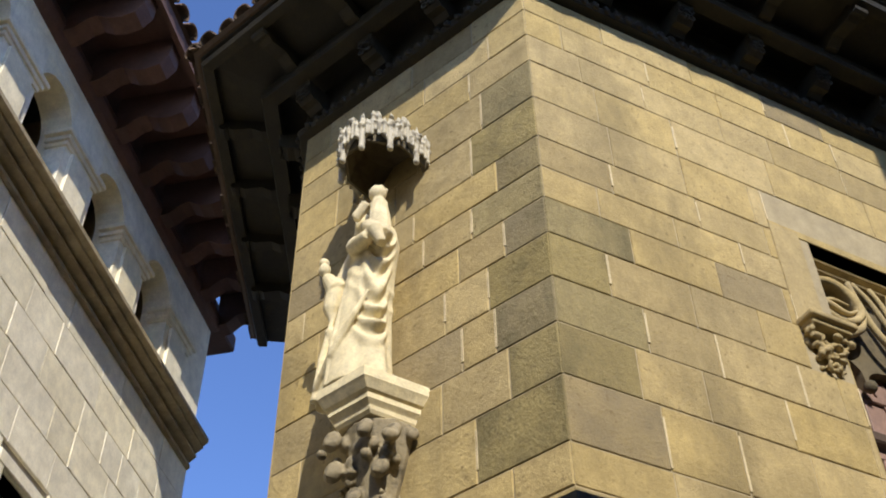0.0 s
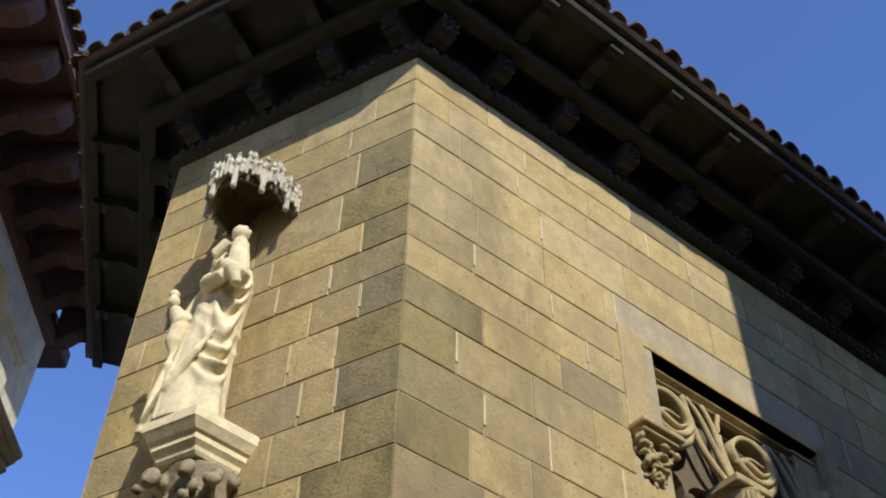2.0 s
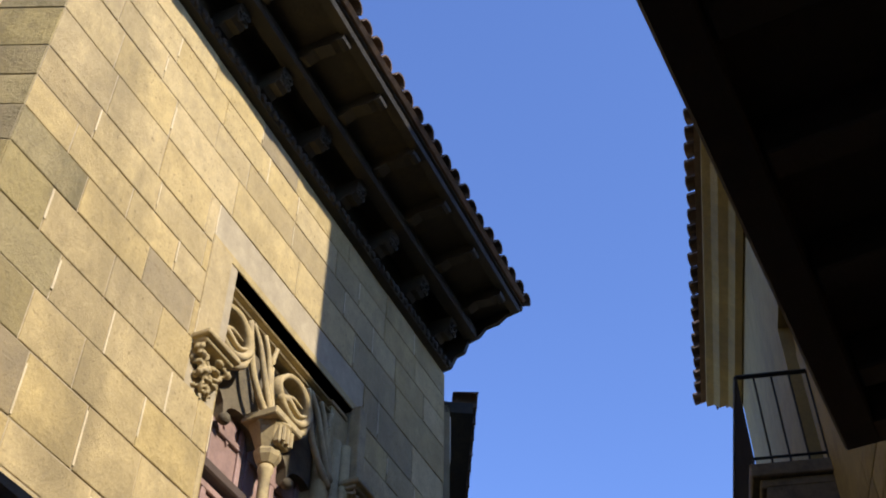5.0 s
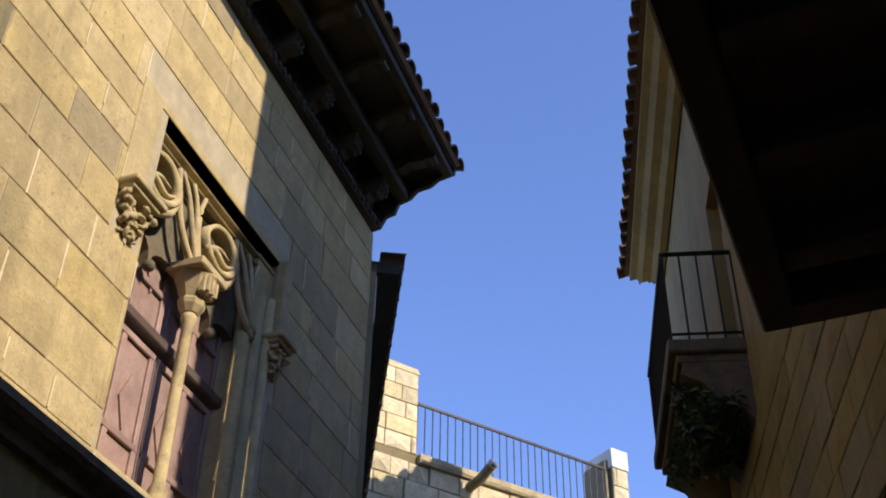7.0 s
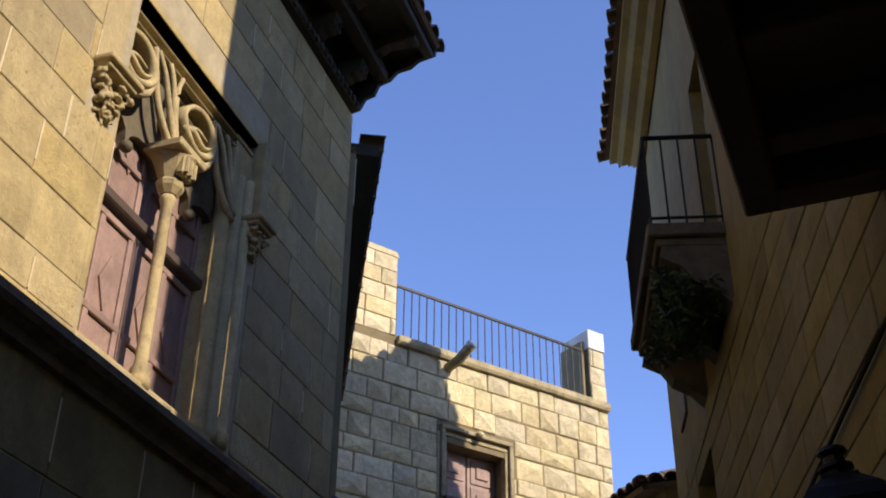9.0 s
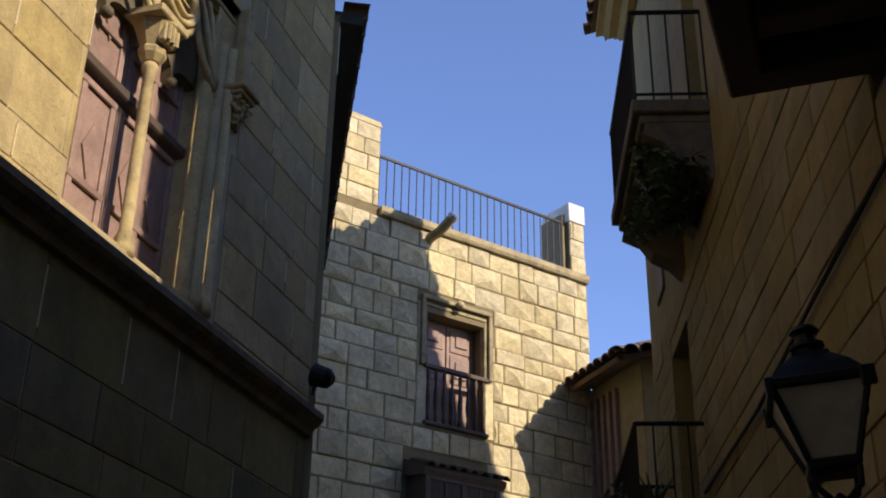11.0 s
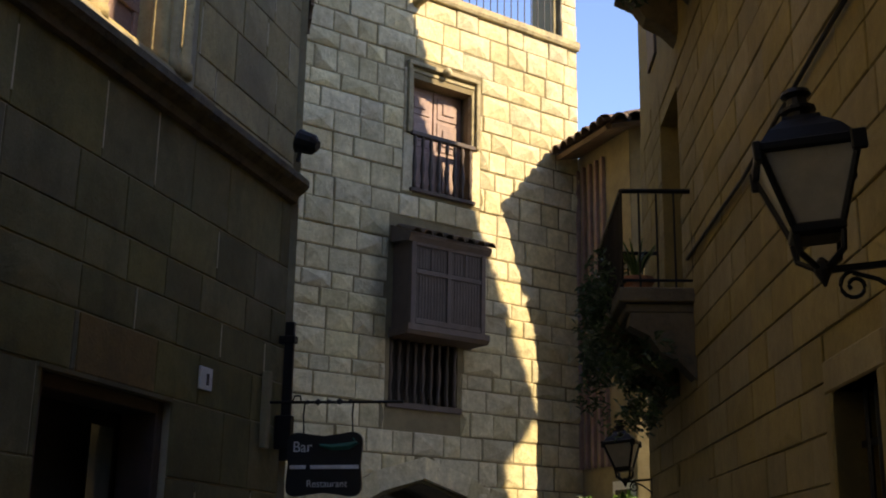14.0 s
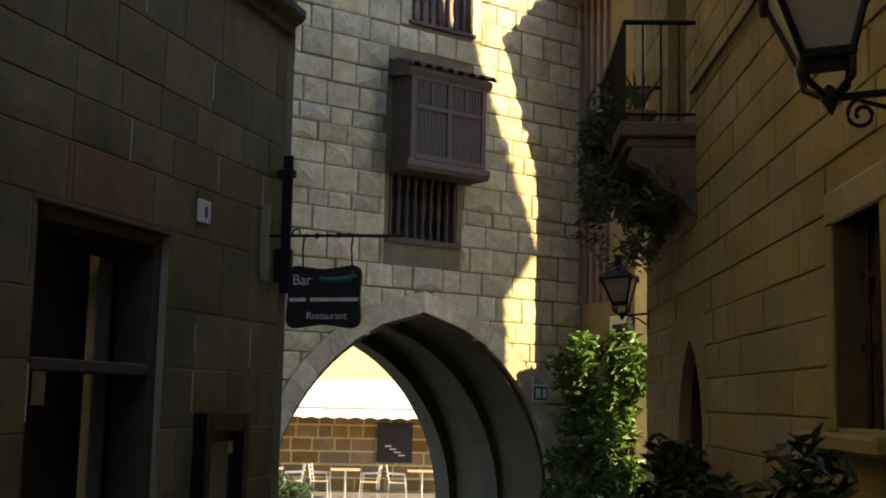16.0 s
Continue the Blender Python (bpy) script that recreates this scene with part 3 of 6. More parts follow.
# ---- jettied house over the near side of the street ----
jetty_house = thing("jetty_house", "dark timber storey jutting out over the street", "house", (2.0, 0.0, 0))
FJ = wall_frame((-0.38, 0.0), (-1, 0.052))
JZ = 4.55
bm = B()
box(bm, (-6.0, -3.6, JZ + 0.2), (4.5, -0.12, JZ + 0.26), FJ)
part("floor_deck", bm, DARK_WOOD, jetty_house)
bm = B()
box(bm, (-6.0, -0.16, JZ), (4.52, 0.0, JZ + 0.3), FJ, 0.012)
part("bressummer", bm, DARK_WOOD, jetty_house, "heavy dark edge beam")
bm = B()
box(bm, (4.36, -2.0, JZ + 0.004), (4.515, -0.15, JZ + 0.2), FJ)
part("end_beam", bm, DARK_WOOD, jetty_house)
for k in range(16):
    bm = B()
    box(bm, (-5.6 + k * 0.64, -2.2, JZ + 0.02), (-5.46 + k * 0.64, -0.17, JZ + 0.195), FJ, 0.01)
    part("joist", bm, DARK_WOOD, jetty_house)
bm = B()
box(bm, (-6.0, -0.2, JZ + 0.3), (4.52, -0.04, 8.05), FJ)
part("front_wall", bm, DARK_WOOD, jetty_house)
bm = B()
box(bm, (4.36, -3.6, JZ + 0.27), (4.52, -0.21, 8.05), FJ)
part("end_wall", bm, DARK_WOOD, jetty_house)
bm = B()
box(bm, (-6.0, -3.7, 8.05), (4.52, 0.0, 8.12), FJ)
part("roof", bm, TILE, jetty_house)
lower_wall = wall_slab(FR, -5.0, R0 - 0.01, 0, JZ - 0.02, [], 0.4, STREET_JOINT, jetty_house, front=-0.014)

# ---- gallery house on the far side of the square ----
gallery_house = thing("gallery_house", "cream stone house with a row of arched openings under red eaves", "house", (-8, 0, 0))
LEDGE = material("stained_ledge_stone", (0.45, 0.37, 0.235), vary=0.12, spot=(0.6, 2.5, (0.16, 0.13, 0.085)), grain=30, bump=0.5, streak=1)
GU0, GTOP = -0.25, 11.15
GAR = [1.18 + 1.27 * i for i in range(5)]
wall_l = wall_slab(FL, GU0, 9.0, 0, 9.11, [(2.2, 2.9, 5.6, 7.0)], 0.5, CREAM_JOINT, gallery_house, front=-0.03)
gallery_wall = wall_slab(FL, GU0, 9.0, 9.115, GTOP, [(c - 0.33, c + 0.33, 9.3, 10.92) for c in GAR], 0.32, CREAM, gallery_house, "gallery_wall")
for c in GAR:
    bm = B()
    arc = [(c + 0.33 * math.cos(math.pi * i / 14), 10.48 + 0.34 * math.sin(math.pi * i / 14)) for i in range(15)]
    prism(bm, arc[:8] + [(c, 10.92), (c + 0.33, 10.92)], -0.32, -0.002, FL, "v")
    prism(bm, arc[7:] + [(c - 0.33, 10.92), (c, 10.92)], -0.32, -0.002, FL, "v")
    part("arch_head", bm, CREAM, gallery_house)
    bm = B()
    box(bm, (c - 0.63, -1.0, 9.0), (c + 0.63, -0.9, 11.2), FL)
    box(bm, (c - 0.64, -0.9, 9.0), (c - 0.6, -0.33, 11.2), FL)
    part("loft", bm, PLASTER, gallery_house)
for c in [GAR[0] - 0.635] + [g + 0.635 for g in GAR]:
    for z, v, w in ((10.42, 0.07, 0.4), (10.36, 0.045, 0.36), (10.31, 0.02, 0.33)):
        bm = B()
        box(bm, (c - w, -0.22, z), (c + w, v, z + 0.055), FL, 0.006)
        part("impost", bm, CREAM, gallery_house)
    bm = B()
    box(bm, (c - 0.2, -0.01, 9.3), (c + 0.2, 0.035, 10.31), FL, 0.006)
    part("pilaster", bm, CREAM, gallery_house)
strip(FL, [(-0.03, 9.1), (0.05, 9.1), (0.05, 9.135), (0.02, 9.14), (0.02, 9.18), (0.13, 9.195), (0.13, 9.215), (0.09, 9.22), (0.09, 9.25), (0.22, 9.262), (0.22, 9.278), (0.19, 9.282), (0.29, 9.292), (0.29, 9.34), (-0.03, 9.41)], GU0, 9.0, LEDGE, gallery_house, "ledge", "moulded stone ledge", -0.62, 0)
# near-black strip added over the loft to darken the arched openings
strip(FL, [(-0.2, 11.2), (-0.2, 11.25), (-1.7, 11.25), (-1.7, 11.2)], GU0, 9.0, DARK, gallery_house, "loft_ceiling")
strip(FL, [(0.0, GTOP - 0.04), (0.06, GTOP), (0.1, GTOP + 0.1), (0.08, GTOP + 0.22), (-0.3, GTOP + 0.22)], GU0, 9.0, RED_WOOD, gallery_house, "frieze", "dark red timber frieze", 1, 0)
strip(FL, [(-0.4, GTOP + 0.56), (0.9, GTOP + 0.56), (0.92, GTOP + 0.42), (0.98, GTOP + 0.42), (0.98, GTOP + 0.6), (-0.4, GTOP + 0.8)], GU0, 9.0, RED_WOOD, gallery_house, "soffit", "", 1, 0)
bm = B()
box(bm, (GU0 - 0.8, -0.5, GTOP + 0.3), (GU0 - 0.02, -0.02, GTOP + 0.55), FL, 0.02)
part("eave_return", bm, RED_WOOD, gallery_house)
for i in range(15):
    bm = B()
    prism(bm, [(0.05, 0.04), (0.18, 0.06), (0.3, 0.17), (0.4, 0.2), (0.52, 0.12), (0.66, 0.09), (0.8, 0.14), (0.88, 0.26), (0.9, 0.57), (0.05, 0.57)], -0.1, 0.1, FL @ Matrix.Translation((GU0 - 0.1 + i * 0.62, 0, GTOP)))
    part("scroll_bracket", bm, RED_WOOD, gallery_house)
roof_l = strip(FL, [(-3.0, GTOP + 1.9), (-3.0, GTOP + 1.8), (0.96, GTOP + 0.6), (1.02, GTOP + 0.61), (0.9, GTOP + 0.68)], GU0, 9.0, TILE, gallery_house, "roof", "clay tile roof", 1, 0)
tile_row(FL, GU0 - 1.0, 8.8, 1.06, GTOP + 0.62, 0.235, radians(17), roof_l, 1, 31)

# ---- plain unseen blocks behind, added to cut sky and bounced light ----
for x0, y0, x1, y1, h in ((5.6, -16, 9.5, 8.3, 10.8), (-16, -15, 5, -11, 15.0)):
    bm = B()
    box(bm, (x0, y0, 0), (x1, y1, h))
    tagged(part("square_house", bm, PLASTER), "unseen plain block added to cut sky and bounced light", "house", kind="structure")

# ---- back of the lane, beside the tower ----
back_house = thing("back_house", "low house with a tiled roof at the end of the lane", "house", (-1, 16.5, 0))
FB = wall_frame((-1.95, 14.8), (-0.77, -0.64))         # side towards the tower, u = 0 at the corner
FB2 = wall_frame((-1.95, 14.8), (-0.1, -0.995))
HB = 7.3
wall_slab(FB, 0.0, 1.42, -0.8, HB, [], 0.3, PLASTER, back_house)
wall_slab(FB2, -4.0, -0.01, -0.8, HB, [], 0.3, PLASTER, back_house)
for fr, a, b, k0, k1 in ((FB, 0.0, 1.3, 0.3, 0.0), (FB2, -4.0, 0.0, 0.0, 0.3)):
    roof_b = strip(fr, [(-2.5, HB + 1.1), (-2.5, HB + 1.0), (0.0, HB), (0.4, HB - 0.12), (0.44, HB - 0.08), (0.3, HB + 0.05)], a, b, TILE, back_house, "roof", "clay tile roof", k0, k1)
    tile_row(fr, a - k0 * 0.4, b + k1 * 0.4, 0.5, HB - 0.06, 0.2, radians(20), roof_b, 2, 12)
for k in range(5):
    bm = B()
    box(bm, (0.62 + k * 0.17, 0.0, 2.9), (0.67 + k * 0.17, 0.06, HB - 0.2), FB, 0.006)
    part("gallery_post", bm, BROWN_WOOD, back_house)

# ---- stones of the corner house ----
W_HOLES = [(-4.78, -2.13, 7.2, 8.45), (-4.7, WIN[1], 5.2, 7.4), DOOR, (-4.46, -3.46, 2.8, 3.2), (-6.68, 0.0, 4.92, 5.16)]
ashlar(FW @ Matrix.Translation((0, -0.03, 0)), -6.68, 0.0, W_COURSES[:13], W_HOLES, 0.78, SHADED_OCHRE, wall_w, seed=10, joint=0.009, chamfer=0.006, rough=0.014, tilt=0.003, pointing=0.22)
W_JOINTS = {5.3: [-0.71, -1.5], 5.6: [-0.7, -1.28, -1.86], 6.09: [-0.58, -1.1, -1.77], 6.51: [-0.7, -1.28, -1.98], 6.905: [-0.46, -1.15, -1.73], 7.312: [-0.7, -1.45], 7.672: [-0.47, -1.14, -1.74],
            8.0: [-0.62, -1.4, -2.05], 8.34: [-0.67, -1.34, -2.0, -2.75], 8.81: [-0.6, -1.34, -2.3, -3.38], 9.28: [-0.49, -1.1, -1.9], 9.64: [-0.35, -1.2]}
S_JOINTS = {5.6: [0.67, 1.3], 6.09: [0.39, 0.94], 6.51: [0.76, 1.5], 6.905: [0.52, 0.9], 7.312: [0.77, 1.6], 7.672: [0.64, 1.1], 8.0: [0.39, 1.2], 8.34: [0.62, 1.4], 8.81: [0.5, 1.17, 2.08], 9.28: [0.61, 1.5], 9.64: [0.39, 1.1]}
ashlar(FW @ Matrix.Translation((0, -0.03, 0)), -6.68, 0.0, W_COURSES[12:], W_HOLES, 0.78, OCHRE, wall_w, seed=11, joint=0.009, chamfer=0.006, rough=0.012, tilt=0.003, joints=W_JOINTS, corner=(0.0, 6.0, 7.5, WEATHERED), pointing=0.55)
ashlar(FS @ Matrix.Translation((0, -0.03, 0)), 0.0, 2.56, W_COURSES, [(0.0, 2.56, 4.92, 5.16)], 0.72, OCHRE, wall_s, seed=12, joint=0.009, chamfer=0.006, rough=0.012, tilt=0.003, joints=S_JOINTS, corner=(0.0, 5.5, 8.9, WEATHERED), pointing=0.55)
bm = B()
box(bm, (-4.455, -0.03, 2.805), (-3.465, 0.003, 3.195), FW, 0.006)
part("orange_block", bm, material("orange_brown_sandstone", (0.27, 0.16, 0.045), vary=0.15, spot=(0.6, 1.6, (0.12, 0.09, 0.035)), grain=34, bump=0.6), wall_w, "orange-brown replacement stone over the door")
# string course under the window, with its fillet
# its dark colour carries the shade under the moulding
strip(FW, [(-0.03, 4.9), (0.05, 4.92), (0.07, 4.98), (0.14, 5.03), (0.17, 5.07), (0.17, 5.13), (-0.03, 5.18)], -6.68, 0.0, CRUST_AND_SHADE, corner_house, "string_course", "projecting moulded stone string course", 0, 0.666)
strip(FS, [(-0.03, 4.9), (0.05, 4.92), (0.07, 4.98), (0.14, 5.03), (0.17, 5.07), (0.17, 5.13), (-0.03, 5.18)], 0.0, 2.56, CRUST_AND_SHADE, corner_house, "string_course", "", 0.666, 0)


# ---- two-light window ----
def ring(bm, m, cu, cz, r, a0, a1, thick, v0, v1, n=14, squash=1.0):
    """A bent bar of square section in the plane of the wall."""
    rows = []
    for i in range(n + 1):
        a = radians(a0 + (a1 - a0) * i / n)
        rows.append([bm.verts.new(m @ Vector((cu + q * math.cos(a), v, cz + q * squash * math.sin(a)))) for q, v in ((r - thick, v0), (r - thick * 0.5, v1), (r, v0), (r - thick * 0.5, v0 - 0.04))])
    for a, b in zip(rows, rows[1:]):
        for j in range(4):
            bm.faces.new((a[j], a[(j + 1) % 4], b[(j + 1) % 4], b[j]))
    bm.faces.new(rows[0])
    bm.faces.new(rows[-1][::-1])


bm = B()
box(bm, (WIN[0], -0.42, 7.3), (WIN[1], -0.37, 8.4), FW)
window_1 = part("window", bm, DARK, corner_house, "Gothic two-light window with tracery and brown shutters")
bm = B()
box(bm, (-2.42, -0.03, 7.28), (-2.13, 0.004, 8.42), FW, 0.006)
part("quoin", bm, OCHRE, window_1)
# thin fillets across the deep dark recess under the lintel
for k, (z, v) in enumerate(((8.235, -0.05), (8.15, -0.07))):
    strip(FW, [(v - 0.06, z), (v, z), (v + 0.008, z + 0.01), (v, z + 0.022), (v - 0.06, z + 0.026)], -4.6 + k * 0.05, -2.42, CARVED, window_1, "lintel_fillet")
bm = B()
box(bm, (-4.78, -0.3, 8.37), (-2.13, 0.0, 8.45), FW, 0.004)
part("lintel", bm, OCHRE, window_1)
bm = B()
box(bm, (-4.74, -0.03, 7.5), (-4.6, 0.08, 8.4), FW, 0.01)
part("hood_drop", bm, CARVED, window_1)
for k, (u, v, r) in enumerate(((-4.55, 0.0, 0.05), (-4.44, -0.05, 0.06), (-4.3, -0.1, 0.07))):
    bm = B()
    tube(bm, [(u, v - 0.02, 5.3), (u, v - 0.02, 5.42), (u, v - 0.02, 5.43), (u, v - 0.02, 7.9)], [r * 1.35, r * 1.35, r, r], 10, FW)
    part("jamb_shaft", bm, OCHRE, window_1, smooth=True)
bm = B()
box(bm, (-4.78, -0.35, 5.3), (-4.3, -0.06, 8.3), FW)
part("jamb", bm, OCHRE, window_1)
bm = B()
box(bm, (-2.56, -0.38, 5.3), (-2.5, -0.03, 7.28), FW)
part("jamb", bm, OCHRE, window_1)


def carved_corbel(u, z, w, h, seed):
    """A small capital of crowded leaves under a moulded slab."""
    rnd = random.Random(seed)
    bm = B()
    box(bm, (u - w * 0.55, -0.1, z - 0.06), (u + w * 0.55, 0.17, z), FW, 0.012)
    box(bm, (u - w * 0.48, -0.1, z - 0.1), (u + w * 0.48, 0.13, z - 0.065), FW, 0.01)
    for i in range(95):
        t = rnd.random()
        r = 0.04 * (1 - 0.4 * t) * rnd.uniform(0.6, 1.1)
        p = FW @ Vector((u + rnd.uniform(-0.5, 0.5) * w * (1 - 0.55 * t), rnd.uniform(-0.02, 0.11) * (1 - 0.6 * t), z - 0.12 - t * h))
        bmesh.ops.create_icosphere(bm, subdivisions=1, radius=r, matrix=Matrix.Translation(p) @ Matrix.Rotation(rnd.uniform(0, 3), 4, "X") @ Matrix.Diagonal((1, 1.2, rnd.uniform(0.5, 1), 1)))
    return carve(part("corbel", bm, CARVED, window_1, "carved leafy corbel"), 0.009, 1)


carved_corbel(-2.32, 7.36, 0.4, 0.32, 1)
carved_corbel(-4.66, 7.52, 0.3, 0.26, 2)

# tracery of two cusped lights under the lintel
def rib(bm, pts, x0, r0, r1):
    """A rounded stone rib through points (x from the light's near edge, z), smoothly bent."""
    p = [Vector((x0 - x * 1.15, -0.06, 7.34 + (z - 7.34) * (1.14 if z > 7.34 else 1.0))) for x, z in pts]
    p = [p[0] * 2 - p[1]] + p + [p[-1] * 2 - p[-2]]
    fine_ = []
    for a, b, c, d in zip(p, p[1:], p[2:], p[3:]):
        for t in (0, 0.25, 0.5, 0.75):
            fine_.append(0.5 * (2 * b + (c - a) * t + (2 * a - 5 * b + 4 * c - d) * t * t + (3 * b - a - 3 * c + d) * t ** 3))
    fine_.append(p[-2])
    k = len(fine_) - 1
    tube(bm, fine_, [r0 + (r1 - r0) * i / k for i in range(k + 1)], 7, FW)


RIBS = (([(0.4, 8.02), (0.44, 7.84), (0.52, 7.62), (0.66, 7.46), (0.82, 7.36)], 0.026, 0.036),
        ([(0.44, 8.03), (0.56, 7.9), (0.66, 7.7), (0.82, 7.4)], 0.022, 0.032),
        ([(0.6, 8.04), (0.68, 7.9), (0.74, 7.66), (0.83, 7.42)], 0.022, 0.03),
        ([(0.78, 8.04), (0.74, 7.88), (0.76, 7.66), (0.84, 7.42)], 0.022, 0.03))


def lens(bm, m, cu, cz, a, b, thick, v0, v1, n=22):
    """A pointed leaf-shaped eye, its rim hollowed, thicker towards the foot."""
    rows = []
    for i in range(n):
        an = 2 * math.pi * i / n
        x, z = math.cos(an), math.sin(an)
        x *= 1 + 0.12 * abs(x) ** 6
        t = thick * (1.0 + 0.45 * max(0.0, -z))
        rows.append([bm.verts.new(m @ Vector((cu + a * x * k, v, cz + b * z * k))) for k, v in ((1.0, v0), (1.0, v1 - 0.02), (1 - t / a * 0.4, v1), (1 - t / a, v1 - 0.035), (1 - t / a, v0))])
    for p, q in zip(rows, rows[1:] + rows[:1]):
        for j in range(5):
            bm.faces.new((p[j], p[(j + 1) % 5], q[(j + 1) % 5], q[j]))


for x0 in (-2.42, -3.42):
    bm = B()
    for pts, r0, r1 in RIBS:
        rib(bm, pts, x0, r0, r1)
    lens(bm, FW, x0 - 0.24, 7.82, 0.26, 0.235, 0.055, -0.17, -0.01)
    for pts, r0, r1 in (([(0.0, 7.66), (0.14, 7.72), (0.3, 7.69), (0.44, 7.78)], 0.042, 0.012), ([(0.1, 7.72), (0.2, 7.78), (0.34, 7.78)], 0.03, 0.008),
                        ([(0.0, 7.4), (0.1, 7.48), (0.24, 7.49), (0.38, 7.58), (0.44, 7.7)], 0.05, 0.03)):
        rib(bm, pts, x0, r0, r1)
    part("tracery", bm, CARVED, window_1, "carved stone tracery", smooth=True)
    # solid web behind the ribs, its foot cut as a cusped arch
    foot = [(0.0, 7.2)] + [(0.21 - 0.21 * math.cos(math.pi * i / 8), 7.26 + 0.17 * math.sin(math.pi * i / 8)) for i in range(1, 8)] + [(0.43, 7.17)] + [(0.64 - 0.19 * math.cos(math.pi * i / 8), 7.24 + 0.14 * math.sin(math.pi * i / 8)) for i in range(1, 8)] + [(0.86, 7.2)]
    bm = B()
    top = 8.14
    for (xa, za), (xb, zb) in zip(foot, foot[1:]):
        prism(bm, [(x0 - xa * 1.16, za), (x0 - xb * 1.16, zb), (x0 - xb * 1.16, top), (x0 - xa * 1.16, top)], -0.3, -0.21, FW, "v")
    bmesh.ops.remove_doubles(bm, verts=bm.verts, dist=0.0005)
    # web and boss coloured dark for the shade under the lintel
    part("web", bm, CRUST_AND_SHADE, window_1, "stone web darkened with painted shade")
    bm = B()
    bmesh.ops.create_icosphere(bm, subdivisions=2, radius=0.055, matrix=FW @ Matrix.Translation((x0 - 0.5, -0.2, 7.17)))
    part("boss", bm, CRUST_AND_SHADE, window_1, smooth=True)
# column between the lights
bm = B()
lathe(bm, [(0.085, 5.3), (0.085, 5.38), (0.068, 5.41), (0.078, 5.44), (0.05, 5.5), (0.047, 6.9), (0.065, 6.94), (0.065, 6.98), (0.05, 7.0)], 14, FW @ Matrix.Translation((-3.41, -0.08, 0)))
part("column", bm, CARVED, window_1, "slender ochre stone column", smooth=True)
bm = B()
lathe(bm, [(0.07, 7.0), (0.11, 7.06), (0.12, 7.1), (0.1, 7.13), (0.17, 7.3), (0.19, 7.33), (0.19, 7.36)], 8, FW @ Matrix.Translation((-3.41, -0.08, 0)))
box(bm, (-3.62, -0.25, 7.34), (-3.2, 0.1, 7.42), FW, 0.012)
box(bm, (-3.5, 0.0, 7.14), (-3.32, 0.085, 7.33), FW, 0.02)
for i in range(3):
    tube(bm, [(-3.47 + i * 0.06, 0.09, 7.16), (-3.47 + i * 0.06, 0.09, 7.3)], 0.018, 6, FW)
part("capital", bm, CARVED, window_1, "carved column capital")
bm = B()
box(bm, (-4.7, -0.42, 5.27), (-2.5, -0.012, 5.325), FW, 0.006)
part("sill", bm, OCHRE, window_1)
for cu in (-2.94, -3.84):
    for z0, z1 in ((5.33, 6.62), (6.7, 7.72)):
        bm = B()
        box(bm, (cu - 0.42, -0.36, z0), (cu + 0.42, -0.31, z1), FW, 0.008)
        shutter = part("shutter", bm, BROWN_WOOD, window_1, "red-brown panelled shutter")
        for dv, (a, b) in enumerate(((-0.42, -0.36), (-0.03, 0.03), (0.36, 0.42))):
            bm = B()
            box(bm, (cu + a, -0.31, z0), (cu + b, -0.285, z1), FW, 0.006)
            part("stile", bm, BROWN_WOOD, shutter)
        for z in [z0, z1 - 0.06] + ([z0 + 0.42] if z1 - z0 > 1 else []):
            bm = B()
            box(bm, (cu - 0.42, -0.308, z), (cu + 0.42, -0.28, z + 0.06), FW, 0.006)
            part("rail", bm, BROWN_WOOD, shutter)
        for du in (-0.195, 0.195):
            bm = B()
            c, hh = (z0 + z1) / 2 + (0.1 if z1 - z0 > 1 else -0.1), 0.24
            prism(bm, [(cu + du - 0.11, c), (cu + du, c - hh), (cu + du + 0.11, c), (cu + du, c + hh)], -0.312, -0.292, FW, "v")
            part("raised_panel", bm, BROWN_WOOD, shutter)
bm = B()
box(bm, (-4.32, -0.34, 6.66), (-2.5, -0.22, 6.76), FW, 0.015)
part("transom", bm, DARK_WOOD, window_1, "dark timber transom bar")

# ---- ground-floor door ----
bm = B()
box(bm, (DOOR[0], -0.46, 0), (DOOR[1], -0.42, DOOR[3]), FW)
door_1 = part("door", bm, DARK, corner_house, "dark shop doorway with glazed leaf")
# frame boards run out over the reveal; their dark wood paints its shade
for a, b, z0, z1 in ((DOOR[0], DOOR[0] + 0.1, 0, DOOR[3]), (DOOR[1] - 0.1, DOOR[1], 0, DOOR[3]), (DOOR[0] + 0.1, DOOR[1] - 0.1, DOOR[3] - 0.1, DOOR[3]), (DOOR[0] + 0.1, DOOR[1] - 0.1, 1.72, 1.8)):
    bm = B()
    box(bm, (a, -0.36, z0), (b, -0.06, z1), FW, 0.008)
    part("frame", bm, DARK_WOOD, door_1)
GLASS = material("dusty_glass", (0.1, 0.12, 0.1), rough=0.12, vary=0.1, grain=15, bump=0.0)
for z0, z1 in ((0.1, 1.72), (1.8, 2.55)):
    bm = B()
    box(bm, (-4.45, -0.31, z0), (-4.16, -0.3, z1), FW)
    part("pane", bm, GLASS, door_1, "dull grey glass strip")
bm = B()
box(bm, (-3.72, -0.3, 1.5), (-3.58, -0.295, 1.72), FW)
part("notice", bm, WHITE_PAINT, door_1, "small white notice")
strip(FW, [(-0.03, 2.765), (0.01, 2.77), (0.012, 2.8), (-0.03, 2.81)], -4.72, -3.06, SHADED_OCHRE, door_1, "lintel")

# ---- statue on the wall: corbel, figure, canopy ----
PU, PV = 1.42, 0.0


